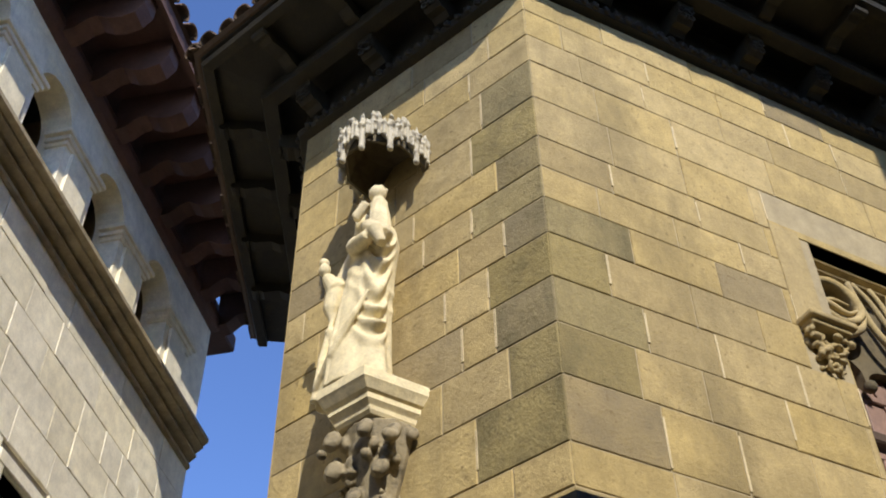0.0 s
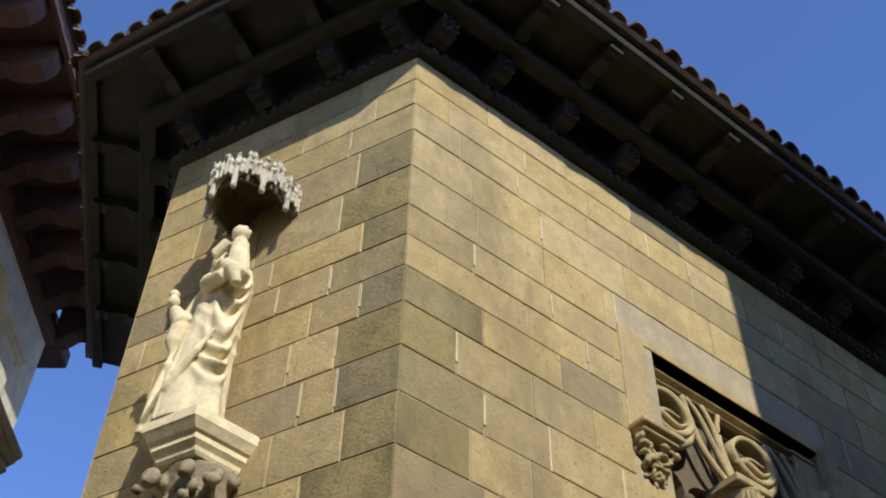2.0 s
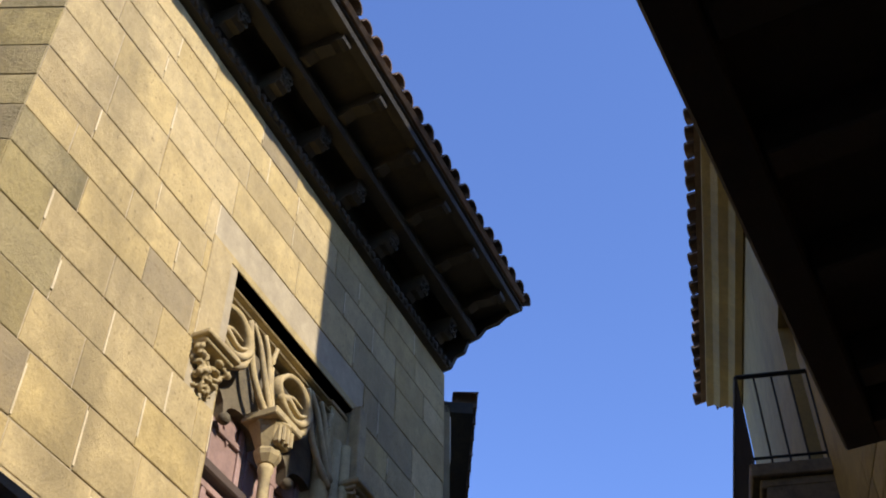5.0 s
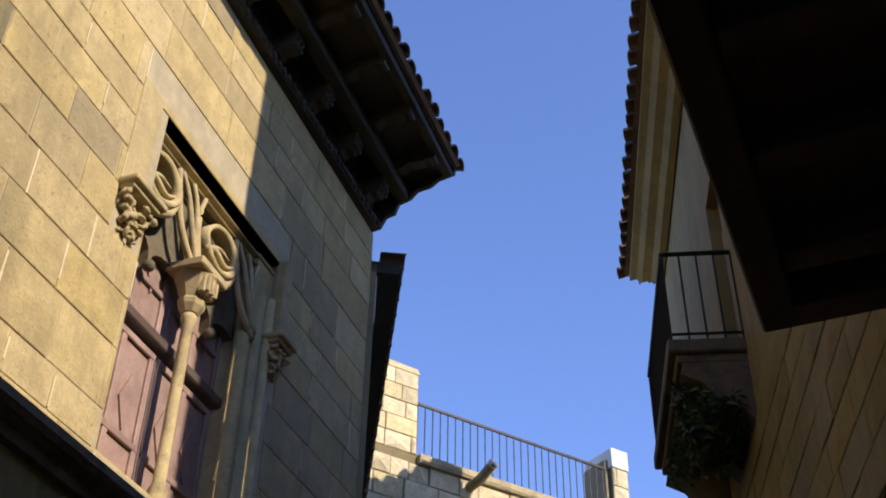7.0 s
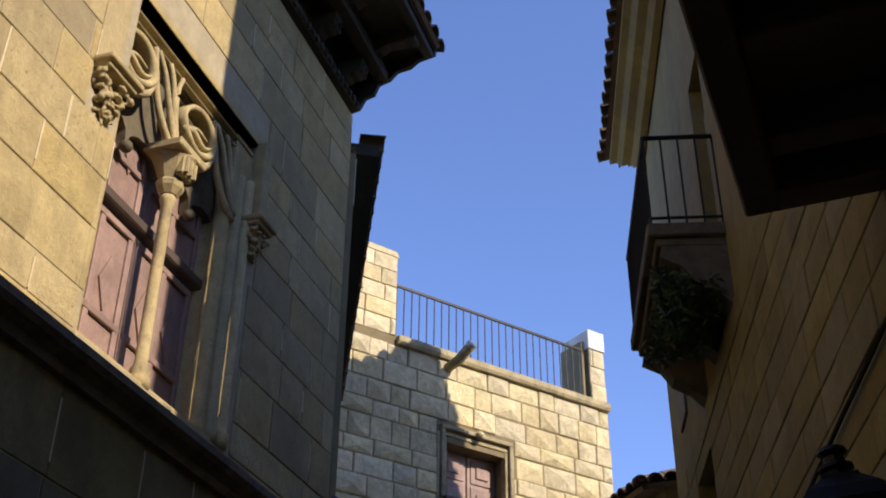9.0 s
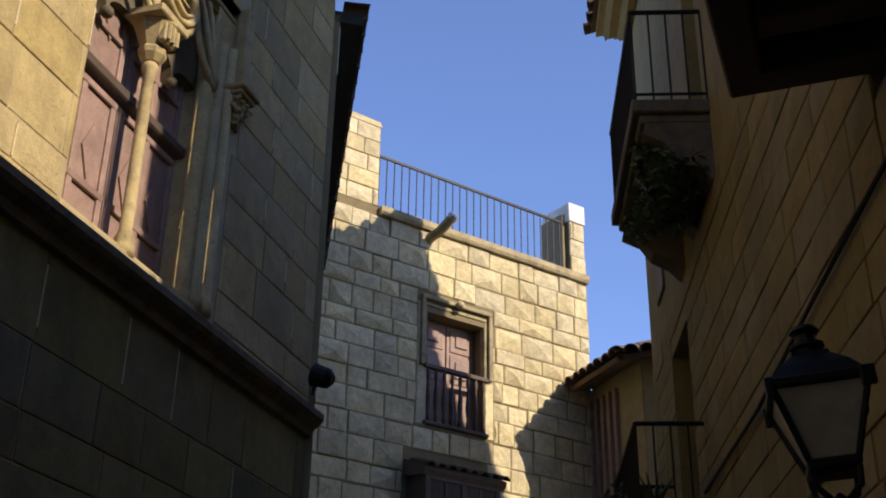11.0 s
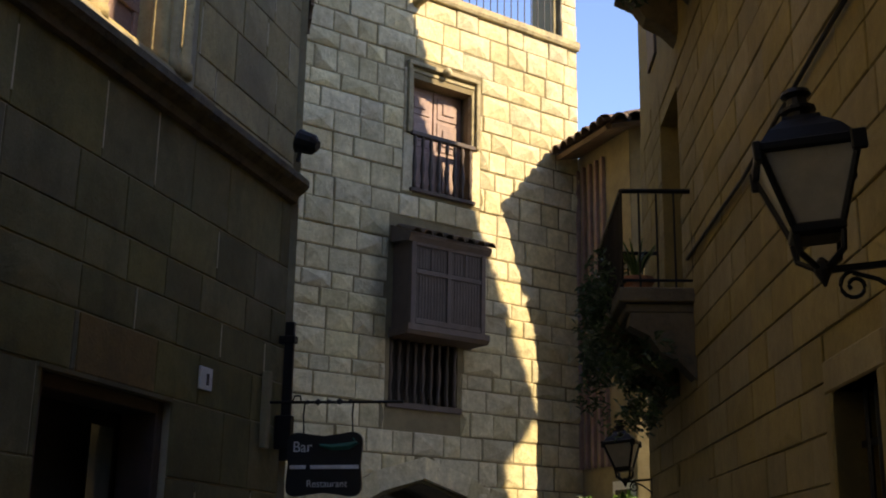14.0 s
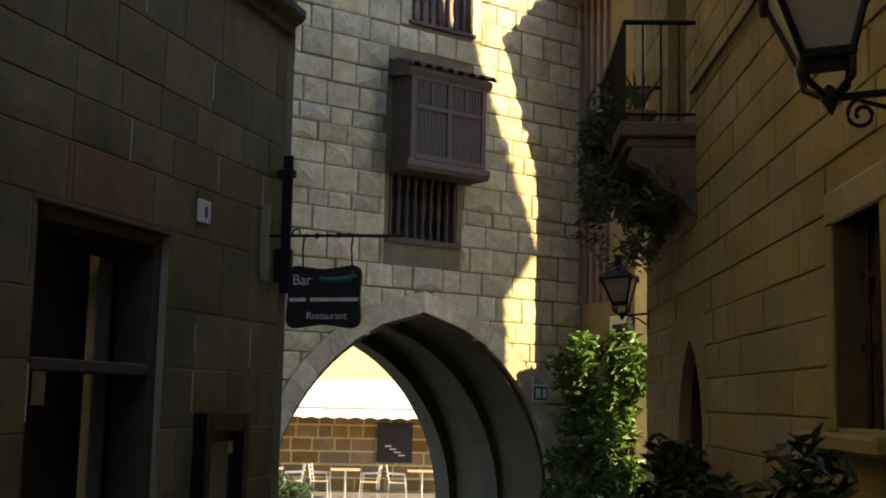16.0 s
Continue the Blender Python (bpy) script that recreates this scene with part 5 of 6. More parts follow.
bm = B()
box(bm, (RWIN[0] - 0.2, -0.3, RWIN[2] - 0.1), (RWIN[1] + 0.3, 0.12, RWIN[2] - 0.02), FR, 0.015)
part("sill", bm, STREET_STONE, window_4)
for i in range(4):
    bm = B()
    u = RWIN[0] + 0.1 + i * 0.155
    tube(bm, [(u, -0.12, RWIN[2]), (u, -0.12, RWIN[3])], 0.014, 6, FR)
    part("bar", bm, IRON, window_4)
for z in (1.85, 2.18):
    bm = B()
    box(bm, (RWIN[0], -0.14, z), (RWIN[1], -0.12, z + 0.03), FR)
    part("cross_bar", bm, IRON, window_4)

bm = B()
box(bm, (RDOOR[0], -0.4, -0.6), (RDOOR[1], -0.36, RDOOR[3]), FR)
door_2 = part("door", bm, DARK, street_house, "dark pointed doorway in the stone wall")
c0 = (RDOOR[0] + RDOOR[1]) / 2
for s_ in (-1, 1):
    bm = B()
    edge = [(c0 + s_ * 0.55, 1.15), (c0 + s_ * 0.53, 1.45), (c0 + s_ * 0.42, 1.75), (c0 + s_ * 0.22, 1.98), (c0, 2.1)]
    prism(bm, edge + [(c0, 2.3), (c0 + s_ * 0.69, 2.3), (c0 + s_ * 0.69, 1.15)], -0.09, 0.006, FR, "v")
    part("arch_stone", bm, STREET_STONE, door_2)
    bm = B()
    a = c0 + s_ * 0.62
    box(bm, (a - 0.07, -0.09, -0.6), (a + 0.07, 0.006, 1.15), FR, 0.008)
    part("jamb", bm, STREET_STONE, door_2)
    # near-black sheets added over the reveals to paint the doorway's shade
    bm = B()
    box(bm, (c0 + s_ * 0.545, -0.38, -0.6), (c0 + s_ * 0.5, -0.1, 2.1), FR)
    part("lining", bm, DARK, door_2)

for nm, hole, dz in (("window", RBAL1, 0), ("window", RBAL2, 0)):
    bm = B()
    box(bm, (hole[0], -0.4, hole[2]), (hole[1], -0.3, hole[3]), FR)
    w = part(nm, bm, DARK_WOOD, street_house, "tall dark balcony window")
    for a, b in ((hole[0], hole[0] + 0.07), (hole[1] - 0.07, hole[1])):
        bm = B()
        box(bm, (a, -0.3, hole[2]), (b, -0.2, hole[3]), FR, 0.006)
        part("frame", bm, DARK_WOOD, w)
for u0, u1, z0, z1 in ((10.7, 11.2, 6.5, 8.1), (6.6, 7.1, 6.9, 8.9)):
    bm = B()
    box(bm, (u0, -0.03, z0), (u1, 0.02, z1), FR, 0.01)
    w = part("window", bm, DARK_WOOD, street_house, "closed dark shutter")
    bm = B()
    box(bm, (u0 - 0.06, -0.03, z1), (u1 + 0.06, 0.1, z1 + 0.07), FR, 0.01)
    part("hood", bm, STREET_STONE, w)


def balcony(u0, u1, zf, out, height, label):
    base = (FR @ Vector(((u0 + u1) / 2, out / 2, zf)))[:]
    e = thing("balcony", label, "balcony", base)
    bm = B()
    box(bm, (u0, -0.05, zf - 0.12), (u1, out, zf), FR, 0.012)
    box(bm, (u0 + 0.04, -0.05, zf - 0.2), (u1 - 0.04, out - 0.06, zf - 0.12), FR, 0.012)
    part("slab", bm, CRUST_AND_SHADE, e)
    for u in (u0 + 0.15, (u0 + u1) / 2, u1 - 0.15):
        bm = B()
        prism(bm, [(-0.05, -0.2), (out - 0.1, -0.2), (out - 0.08, -0.3), (out * 0.6, -0.38), (out * 0.45, -0.52), (out * 0.2, -0.6), (-0.05, -0.78)], u - 0.11, u + 0.11, FR @ Matrix.Translation((0, 0, zf)))
        part("console", bm, CRUST_AND_SHADE, e)
    for a, b in (((u0 + 0.03, 0.0), (u0 + 0.03, out - 0.04)), ((u0 + 0.03, out - 0.04), (u1 - 0.03, out - 0.04)), ((u1 - 0.03, out - 0.04), (u1 - 0.03, 0.0))):
        bm = B()
        tube(bm, [(*a, zf + height), (*b, zf + height)], 0.02, 6, FR)
        part("handrail", bm, IRON, e)
        bm = B()
        tube(bm, [(*a, zf + 0.06), (*b, zf + 0.06)], 0.012, 6, FR)
        part("bottom_rail", bm, IRON, e)
        d = math.dist(a, b)
        k = max(2, round(d / 0.125))
        for i in range(k):
            p = [a[j] + (b[j] - a[j]) * i / k for j in (0, 1)]
            bm = B()
            tube(bm, [(*p, zf), (*p, zf + height)], 0.009, 5, FR)
            part("baluster", bm, IRON, e)
    return e


balcony(7.75, 9.7, 6.78, 0.6, 0.86, "stone balcony with a black iron railing under the eave")
balcony(9.1, 11.1, 3.77, 0.6, 0.8, "stone balcony with iron railing and hanging ivy")


# ---- leaves ----
def leaf_material(name, colour, trans=0.25):
    m = material(name, colour, rough=0.38, vary=0.35, grain=30, bump=0.1)
    m.node_tree.nodes["Principled BSDF"].inputs["Transmission Weight"].default_value = 0.0
    return m


LEAF = leaf_material("laurel_leaf", (0.075, 0.14, 0.03))
IVY = leaf_material("ivy_leaf", (0.035, 0.07, 0.022))
BARK = material("bark", (0.12, 0.09, 0.06), vary=0.2, grain=40, bump=0.5)


def foliage(name, clumps, count, size, mat, parent, seed):
    """Many small bent leaves scattered through uneven clumps (centre, radii)."""
    rnd = random.Random(seed)
    verts, faces = [], []
    weights = [c[1][0] * c[1][1] * c[1][2] for c in clumps]
    for _ in range(count):
        (cx, cy, cz), (rx, ry, rz) = rnd.choices(clumps, weights)[0]
        d = Vector((rnd.gauss(0, 1), rnd.gauss(0, 1), rnd.gauss(0, 1))).normalized() * rnd.uniform(0.55, 1.05)
        p = Vector((cx + d.x * rx, cy + d.y * ry, cz + d.z * rz))
        q = Euler((rnd.uniform(-0.9, 0.9), rnd.uniform(-0.9, 0.9), rnd.uniform(0, 6.3))).to_matrix()
        l, w = size * rnd.uniform(0.6, 1.3), size * rnd.uniform(0.28, 0.45)
        k = len(verts)
        for v in ((-l / 2, 0, 0), (0, -w / 2, l * 0.12), (l / 2, 0, -l * 0.1), (0, w / 2, l * 0.12)):
            verts.append(tuple(p + q @ Vector(v)))
        faces += [(k, k + 1, k + 2), (k, k + 2, k + 3)]
    me = bpy.data.meshes.new(name)
    me.from_pydata(verts, [], faces)
    me.materials.append(mat)
    ob = new(name, me)
    put_under(ob, parent)
    return ob


bush = thing("laurel_bush", "sunlit green laurel bush beside the arch", "bush", (-2.26, 14.65, ground_z(14.65)))
rnd = random.Random(5)
clumps = []
for i in range(26):
    t = i / 25
    clumps.append(((-2.3 + rnd.uniform(-0.52, 0.48) * (1 - 0.25 * t * t), 14.62 + rnd.uniform(-0.3, 0.3), 0.1 + 2.22 * t), (rnd.uniform(0.2, 0.34), rnd.uniform(0.18, 0.32), rnd.uniform(0.14, 0.26))))
foliage("crown", clumps, 6500, 0.165, LEAF, bush, 6)
bm = B()
gz = ground_z(14.7)
for dx, dy, h in ((0, 0, 1.6), (0.12, 0.06, 1.3), (-0.15, 0.05, 1.2)):
    tube(bm, [(-2.26 + dx * 0.3, 14.65 + dy * 0.3, gz), (-2.26 + dx, 14.65 + dy, gz + h * 0.5), (-2.26 + dx * 2, 14.65 + dy * 2, gz + h)], [0.035, 0.025, 0.012], 7)
part("trunk", bm, BARK, bush)

ivy = thing("ivy", "dark green ivy hanging from the balcony edge", "ivy", (FR @ Vector((10.4, 0.55, 3.7)))[:])
cl = []
for i in range(24):
    u = rnd.uniform(9.6, 11.1)
    p = FR @ Vector((u, rnd.uniform(0.5, 0.72), 4.35 - (rnd.random() ** 1.3) * 1.3 - (0.25 if u < 10 else 0)))
    cl.append((p[:], (0.14, 0.14, 0.2)))
for i in range(22):
    p = FR @ Vector((rnd.uniform(9.1, 10.6), rnd.uniform(0.05, 0.55), 3.52 - rnd.uniform(0, 0.65)))
    cl.append((p[:], (0.16, 0.16, 0.16)))
for k in range(4):
    foliage("trailing_shoot", cl[k::4], 850, 0.085, IVY, ivy, 7 + k)
plant = thing("balcony_plant", "dark trailing plant under the upper balcony", "plant", (FR @ Vector((8.6, 0.4, 6.3)))[:])
cl = [((FR @ Vector((rnd.uniform(7.8, 9.0), rnd.uniform(0.05, 0.45), 6.48 - rnd.uniform(0, 0.35))))[:], (0.17, 0.17, 0.15)) for _ in range(26)]
for k in range(3):
    foliage("trailing_shoot", cl[k::3], 1000, 0.09, IVY, plant, 8 + k)
POT = material("terracotta", (0.32, 0.14, 0.075), vary=0.1, grain=40, bump=0.2)
pot = thing("flower_pot", "terracotta pot with a small spiky plant on the balcony", "flower pot", (FR @ Vector((9.9, 0.35, 3.77)))[:])
bm = B()
lathe(bm, [(0.09, 3.77), (0.13, 3.98), (0.15, 3.99), (0.15, 4.03), (0.12, 4.03)], 14, FR @ Matrix.Translation((9.9, 0.35, 0)))
part("pot", bm, POT, pot)
bm = B()
for i in range(12):
    a = i * 2.4
    tube(bm, [FR @ Vector(p) for p in ((9.9, 0.35, 4.02), (9.9 + 0.08 * math.cos(a), 0.35 + 0.08 * math.sin(a), 4.2), (9.9 + 0.2 * math.cos(a), 0.35 + 0.2 * math.sin(a), 4.34))], [0.02, 0.016, 0.003], 5)
part("leaves", bm, LEAF, pot)
for u, v, z, n_, s_ in ((8.5, 0.3, 1.05, 800, 3), (4.95, 0.3, 1.2, 260, 4), (7.5, 0.28, 0.85, 700, 5)):
    pl = thing("planter", "shaded leafy plant in a clay pot by the wall", "plant", (FR @ Vector((u, v, 0)))[:])
    bm = B()
    lathe(bm, [(0.13, 0.0), (0.2, z - 0.32), (0.22, z - 0.3), (0.22, z - 0.24), (0.18, z - 0.24)], 14, FR @ Matrix.Translation((u, v, 0)))
    part("pot", bm, POT, pl)
    foliage("leaf_mass", [((FR @ Vector((u + rnd.uniform(-0.2, 0.2), v + rnd.uniform(-0.1, 0.15), z + rnd.uniform(-0.2, 0.2))))[:], (0.16, 0.16, 0.15)) for _ in range(8)], n_, 0.13, IVY, pl, s_)


# ---- lanterns ----
LAMP_GLASS = material("milky_lantern_glass", (0.42, 0.4, 0.33), rough=0.3, vary=0.05, grain=10, bump=0.0)


def lantern(pos, arm, label, scale=1.0):
    """A four-sided street lantern standing on a wall arm; pos is its foot joint, arm the way to the wall."""
    m = Matrix.Translation(pos) @ Matrix.Rotation(math.atan2(arm[1], arm[0]), 4, "Z") @ Matrix.Rotation(-0.08, 4, "Y") @ Matrix.Scale(scale, 4)
    L = math.hypot(*arm[:2]) / scale
    e = thing("wall_lantern", label, "lantern", pos)

    def four(prof, name, mat):
        bm = B()
        lathe(bm, [(r * 1.414, z) for r, z in prof], 4, m @ Matrix.Rotation(math.pi / 4, 4, "Z"))
        return part(name, bm, mat, e)
    four([(0.09, 0.14), (0.115, 0.16), (0.115, 0.19), (0.1, 0.2)], "base_frame", IRON)
    four([(0.205, 0.5), (0.225, 0.51), (0.225, 0.54), (0.2, 0.55), (0.15, 0.62), (0.085, 0.68), (0.08, 0.7)], "hood", IRON)
    bm = B()
    lathe(bm, [(0.06, 0.69), (0.055, 0.73), (0.08, 0.74), (0.08, 0.755), (0.05, 0.77), (0.045, 0.8), (0.07, 0.82), (0.06, 0.84), (0.01, 0.85)], 12, m)
    part("chimney", bm, IRON, e)
    for k in range(4):
        r = m @ Matrix.Rotation(k * math.pi / 2, 4, "Z")
        bm = B()
        vs = [bm.verts.new(r @ Vector(p)) for p in ((0.098, -0.095, 0.2), (0.098, 0.095, 0.2), (0.198, 0.192, 0.5), (0.198, -0.192, 0.5), (0.09, -0.095, 0.2), (0.09, 0.095, 0.2), (0.19, 0.192, 0.5), (0.19, -0.192, 0.5))]
        for q in ((0, 1, 2, 3), (7, 6, 5, 4), (0, 4, 5, 1), (1, 5, 6, 2), (2, 6, 7, 3), (3, 7, 4, 0)):
            bm.faces.new([vs[i] for i in q])
        part("pane", bm, LAMP_GLASS, e)
        bm = B()
        tube(bm, [r @ Vector((0.104, 0.104, 0.19)), r @ Vector((0.206, 0.206, 0.51))], 0.013, 6)
        part("frame_bar", bm, IRON, e)
        bm = B()
        box(bm, (0.2, 0.17, 0.46), (0.235, 0.235, 0.55), r, 0.006)
        part("corner_ear", bm, IRON, e)
        bm = B()
        tube(bm, [r @ Vector(p) for p in ((0.1, 0.1, 0.15), (0.09, 0.09, 0.07), (0.03, 0.03, 0.02), (0, 0, 0))], 0.012, 6)
        part("yoke", bm, IRON, e)
    bm = B()
    lathe(bm, [(0.005, -0.07), (0.025, -0.03), (0.04, 0.0), (0.03, 0.04), (0.01, 0.06)], 10, m)
    part("knob", bm, IRON, e)
    bm = B()
    box(bm, (0.0, -0.012, -0.012), (L, 0.012, 0.016), m)
    part("arm", bm, IRON, e)
    bm = B()
    pts = [(0.1 + 0.11 * (1 - i / 26) * 0.6 * math.cos(0.9 * i * 0.5 + 1.6) + 0.02, 0, -0.08 + 0.11 * (1 - i / 26) * 0.6 * math.sin(0.9 * i * 0.5 + 1.6)) for i in range(20)]
    tube(bm, [m @ Vector(p) for p in pts], 0.008, 5)
    tube(bm, [m @ Vector(p) for p in ((0.12, 0, -0.02), (0.22, 0, -0.06), (0.34, 0, -0.16), (L, 0, -0.3))], 0.009, 5)
    part("scroll", bm, IRON, e)
    bm = B()
    box(bm, (L - 0.012, -0.03, -0.36), (L + 0.01, 0.03, 0.06), m, 0.005)
    part("wall_plate", bm, IRON, e)
    return e


lantern((0.085, 4.24, 2.635), (0.43, 0.03), "black iron street lantern with milky panes on a wall arm", 0.81)
lantern((-1.7, 11.9, 2.46), (0.27, -0.02), "black iron street lantern on the house corner", 0.73)

bm = B()
tube(bm, [(4.1, 0.02, 4.15), (5.6, 0.03, 4.08), (7.1, 0.03, 4.0), (9.3, 0.02, 4.05)], 0.014, 6, FR)
tagged(part("cable", bm, IRON), "black cable sagging along the stone wall", "cable")

# ---- hanging sign at the end of the corner house ----
BLACK_PAINT = material("black_sign_paint", (0.015, 0.016, 0.016), rough=0.45, vary=0.1, grain=30, bump=0.05)
SIGN_WHITE = material("sign_white", (0.85, 0.83, 0.76), rough=0.6, vary=0.02, grain=60, bump=0.0)
TEAL = material("sign_teal", (0.02, 0.16, 0.13), rough=0.5, vary=0.05, grain=40, bump=0.0)
SY = 9.43
FH = wall_frame((-4.5, SY), (0, -1))                     # u runs towards the wall (-x): sign spans u = -0.955 to -0.25
sign = thing("hanging_sign", "black painted bar sign with white lettering on an iron rod", "sign", (-3.9, SY, 2.7))
cu, cz, hw, hh = -0.6, 2.44, 0.35, 0.27
outline = []
for i in range(48):
    a = 2 * math.pi * i / 48
    r = 1 - 0.1 * math.cos(4 * a) * 0.9
    x, z = math.copysign(abs(math.cos(a)) ** 0.45, math.cos(a)), math.copysign(abs(math.sin(a)) ** 0.45, math.sin(a))
    outline.append((cu + hw * x * (1 - 0.06 * math.cos(math.pi * z * 0.9)), cz + hh * z * (1 - 0.12 * math.cos(math.pi * x * 0.9))))
bm = B()
prism(bm, outline, -0.015, 0.015, FH, "v")
board = part("board", bm, BLACK_PAINT, sign)
bm = B()
tube(bm, [(0.0, 0, 2.98), (-1.3, 0, 2.955)], 0.013, 7, FH)
rod = part("rod", bm, IRON, sign)
for i in range(5):
    bm = B()
    bmesh.ops.create_icosphere(bm, subdivisions=1, radius=0.022 + 0.008 * (i % 2), matrix=FH @ Matrix.Translation((-0.42 - i * 0.1, 0, 2.972)))
    part("rod_knob", bm, IRON, sign)
for u in (-0.4, -0.85):
    bm = B()
    tube(bm, [(u, 0, 2.97), (u + 0.01, 0, 2.85), (u, 0, 2.69)], 0.008, 5, FH)
    part("hanger", bm, IRON, sign)
bm = B()
tube(bm, [(-0.28, 0, 2.98), (-0.3, 0, 3.03), (-0.35, 0, 3.03), (-0.36, 0, 2.99)], 0.008, 5, FH)
part("scroll", bm, IRON, sign)


def lettering(text, u, z, size, parent, mat):
    """Raised flat letters that read from the street; u, z is the left foot."""
    c = bpy.data.curves.new("lettering", "FONT")
    c.body, c.size, c.extrude = text, size, 0.001
    tmp = bpy.data.objects.new("lettering", c)
    scene.collection.objects.link(tmp)
    me = bpy.data.meshes.new_from_object(tmp.evaluated_get(bpy.context.evaluated_depsgraph_get()))
    bpy.data.objects.remove(tmp)
    me.materials.clear()
    me.materials.append(mat)
    ob = new("lettering", me)
    put_under(ob, parent)
    ob.matrix_basis = FH @ Matrix.Translation((u, 0.018, z)) @ Matrix.Rotation(math.pi, 4, "Z") @ Matrix.Rotation(math.pi / 2, 4, "X") 
    return ob


lettering("Bar", -0.31, 2.545, 0.13, board, SIGN_WHITE)
lettering("Restaurant", -0.45, 2.25, 0.085, board, SIGN_WHITE)
for a, b in ((-0.29, -0.44), (-0.48, -0.92)):
    bm = B()
    box(bm, (b, 0.015, 2.4), (a, 0.02, 2.432), FH, 0.002)
    part("name_bar", bm, SIGN_WHITE, board)
bm = B()
tube(bm, [FH @ Vector(p) for p in ((-0.56, 0.016, 2.6), (-0.68, 0.016, 2.58), (-0.82, 0.016, 2.59), (-0.9, 0.016, 2.62), (-0.86, 0.016, 2.655))], [0.012, 0.03, 0.035, 0.02, 0.012], 6)
part("emblem", bm, TEAL, board, "teal painted emblem")

# iron lamp bracket at the house corner, flood lamp, plaques, menu case
bm = B()
box(bm, (-6.6, 0.05, 2.5), (-6.56, 0.14, 3.75), FW, 0.006)
box(bm, (-6.62, 0.0, 3.55), (-6.54, 0.16, 3.62), FW, 0.006)
box(bm, (-6.62, 0.0, 2.6), (-6.54, 0.16, 2.9), FW, 0.01)
tagged(part("iron_bracket", bm, IRON), "tall black iron bracket on the corner of the wall", "bracket")
flood = thing("flood_lamp", "small black flood lamp on the string course end", "lamp", (FW @ Vector((-6.5, 0.2, 5.3)))[:])
bm = B()
lathe(bm, [(0.05, -0.1), (0.1, -0.05), (0.11, 0.08), (0.12, 0.1), (0.1, 0.1)], 12, FW @ Matrix.Translation((-6.5, 0.22, 5.44)) @ Matrix.Rotation(radians(70), 4, "X"))
part("head", bm, IRON, flood)
bm = B()
tube(bm, [(-6.5, 0.12, 5.27), (-6.5, 0.14, 5.4)], 0.02, 6, FW)
part("stem", bm, IRON, flood)
bm = B()
box(bm, (-5.3, 0.0, 2.93), (-5.1, 0.02, 3.11), FW, 0.004)
tile = tagged(part("wall_plaque", bm, SIGN_WHITE), "small white ceramic plaque on the dark wall", "plaque")
bm = B()
box(bm, (-5.24, 0.02, 2.97), (-5.2, 0.023, 3.06), FW)
part("mark", bm, BLACK_PAINT, tile)
bm = B()
box(bm, (-6.32, 0.0, 2.58), (-6.24, 0.07, 3.25), FW, 0.01)
tagged(part("wall_duct", bm, PLASTER), "slim upright duct on the stone wall", "duct")
case = thing("menu_case", "black framed menu case on the wall", "menu case", (FW @ Vector((-5.5, 0.1, 1.0)))[:])
for a, b, z0, z1 in ((-5.95, -5.85, 0.55, 1.45), (-5.3, -5.2, 0.55, 1.45), (-5.85, -5.3, 1.3, 1.45), (-5.85, -5.3, 0.55, 0.65)):
    bm = B()
    box(bm, (a, 0.0, z0), (b, 0.12, z1), FW, 0.006)
    part("frame", bm, IRON, case)
bm = B()
box(bm, (-5.85, 0.0, 0.65), (-5.3, 0.03, 1.3), FW)
part("back", bm, DARK_WOOD, case)
bm = B()
box(bm, (-5.75, 0.03, 0.7), (-5.45, 0.035, 1.22), FW)
part("menu_sheet", bm, PLASTER, case)
bm = B()
box(bm, (-5.82, 0.035, 1.12), (-5.74, 0.04, 1.22), FW)
part("card", bm, SIGN_WHITE, case)
bm = B()
box(bm, (-3.12, -0.18, 1.35), (-3.0, -0.16, 1.62), FW)
notice = tagged(part("notice", bm, SIGN_WHITE), "small white paper notice in the doorway", "notice")
GREEN = material("sign_green", (0.01, 0.16, 0.06), rough=0.5, vary=0.05, grain=40, bump=0.0)
ex = tagged(part("exit_sign", (lambda q: (box(q, (0.6, 0.0, 1.59), (0.88, 0.05, 1.81), FT, 0.003), q)[1])(B()), SIGN_WHITE), "green and white emergency exit sign on the tower", "sign")
bm = B()
box(bm, (0.62, 0.05, 1.61), (0.86, 0.054, 1.79), FT)
part("field", bm, GREEN, ex, "green field")
for a, b in ((0.65, 0.71), (0.75, 0.83)):
    bm = B()
    box(bm, (a, 0.054, 1.64), (b, 0.057, 1.76), FT)
    part("mark", bm, SIGN_WHITE, ex)
bm = B()
box(bm, (0.05, 0.0, 2.3), (0.55, 0.03, 2.7), FB, 0.004)
shop = tagged(part("shop_sign", bm, SIGN_WHITE), "white shop board with dark writing", "sign")
for i, (a, b) in enumerate(((0.12, 0.48), (0.1, 0.5))):
    bm = B()
    box(bm, (a, 0.03, 2.53 - i * 0.14), (b, 0.034, 2.59 - i * 0.14), FB)
    part("writing_bar", bm, BLACK_PAINT, shop)

# ---- restaurant yard beyond the arch ----
GY = -0.86
FY = wall_frame((-10.9, 30.1), (0.34, -0.94))
yard_house = thing("yard_house", "ochre restaurant wall with painted stone courses", "house", (-10.9, 31, GY))
YELLOW = material("yellow_plaster", (0.62, 0.48, 0.22), vary=0.08, grain=50, bump=0.2)
YSTONE = material("orange_stone", (0.22, 0.125, 0.045), vary=0.25, hue=0.2, spot=(0.4, 2.0, (0.25, 0.14, 0.06)), grain=30, bump=0.3)
yw = wall_slab(FY, -6, 8, GY, 6.0, [], 0.4, YELLOW, yard_house)
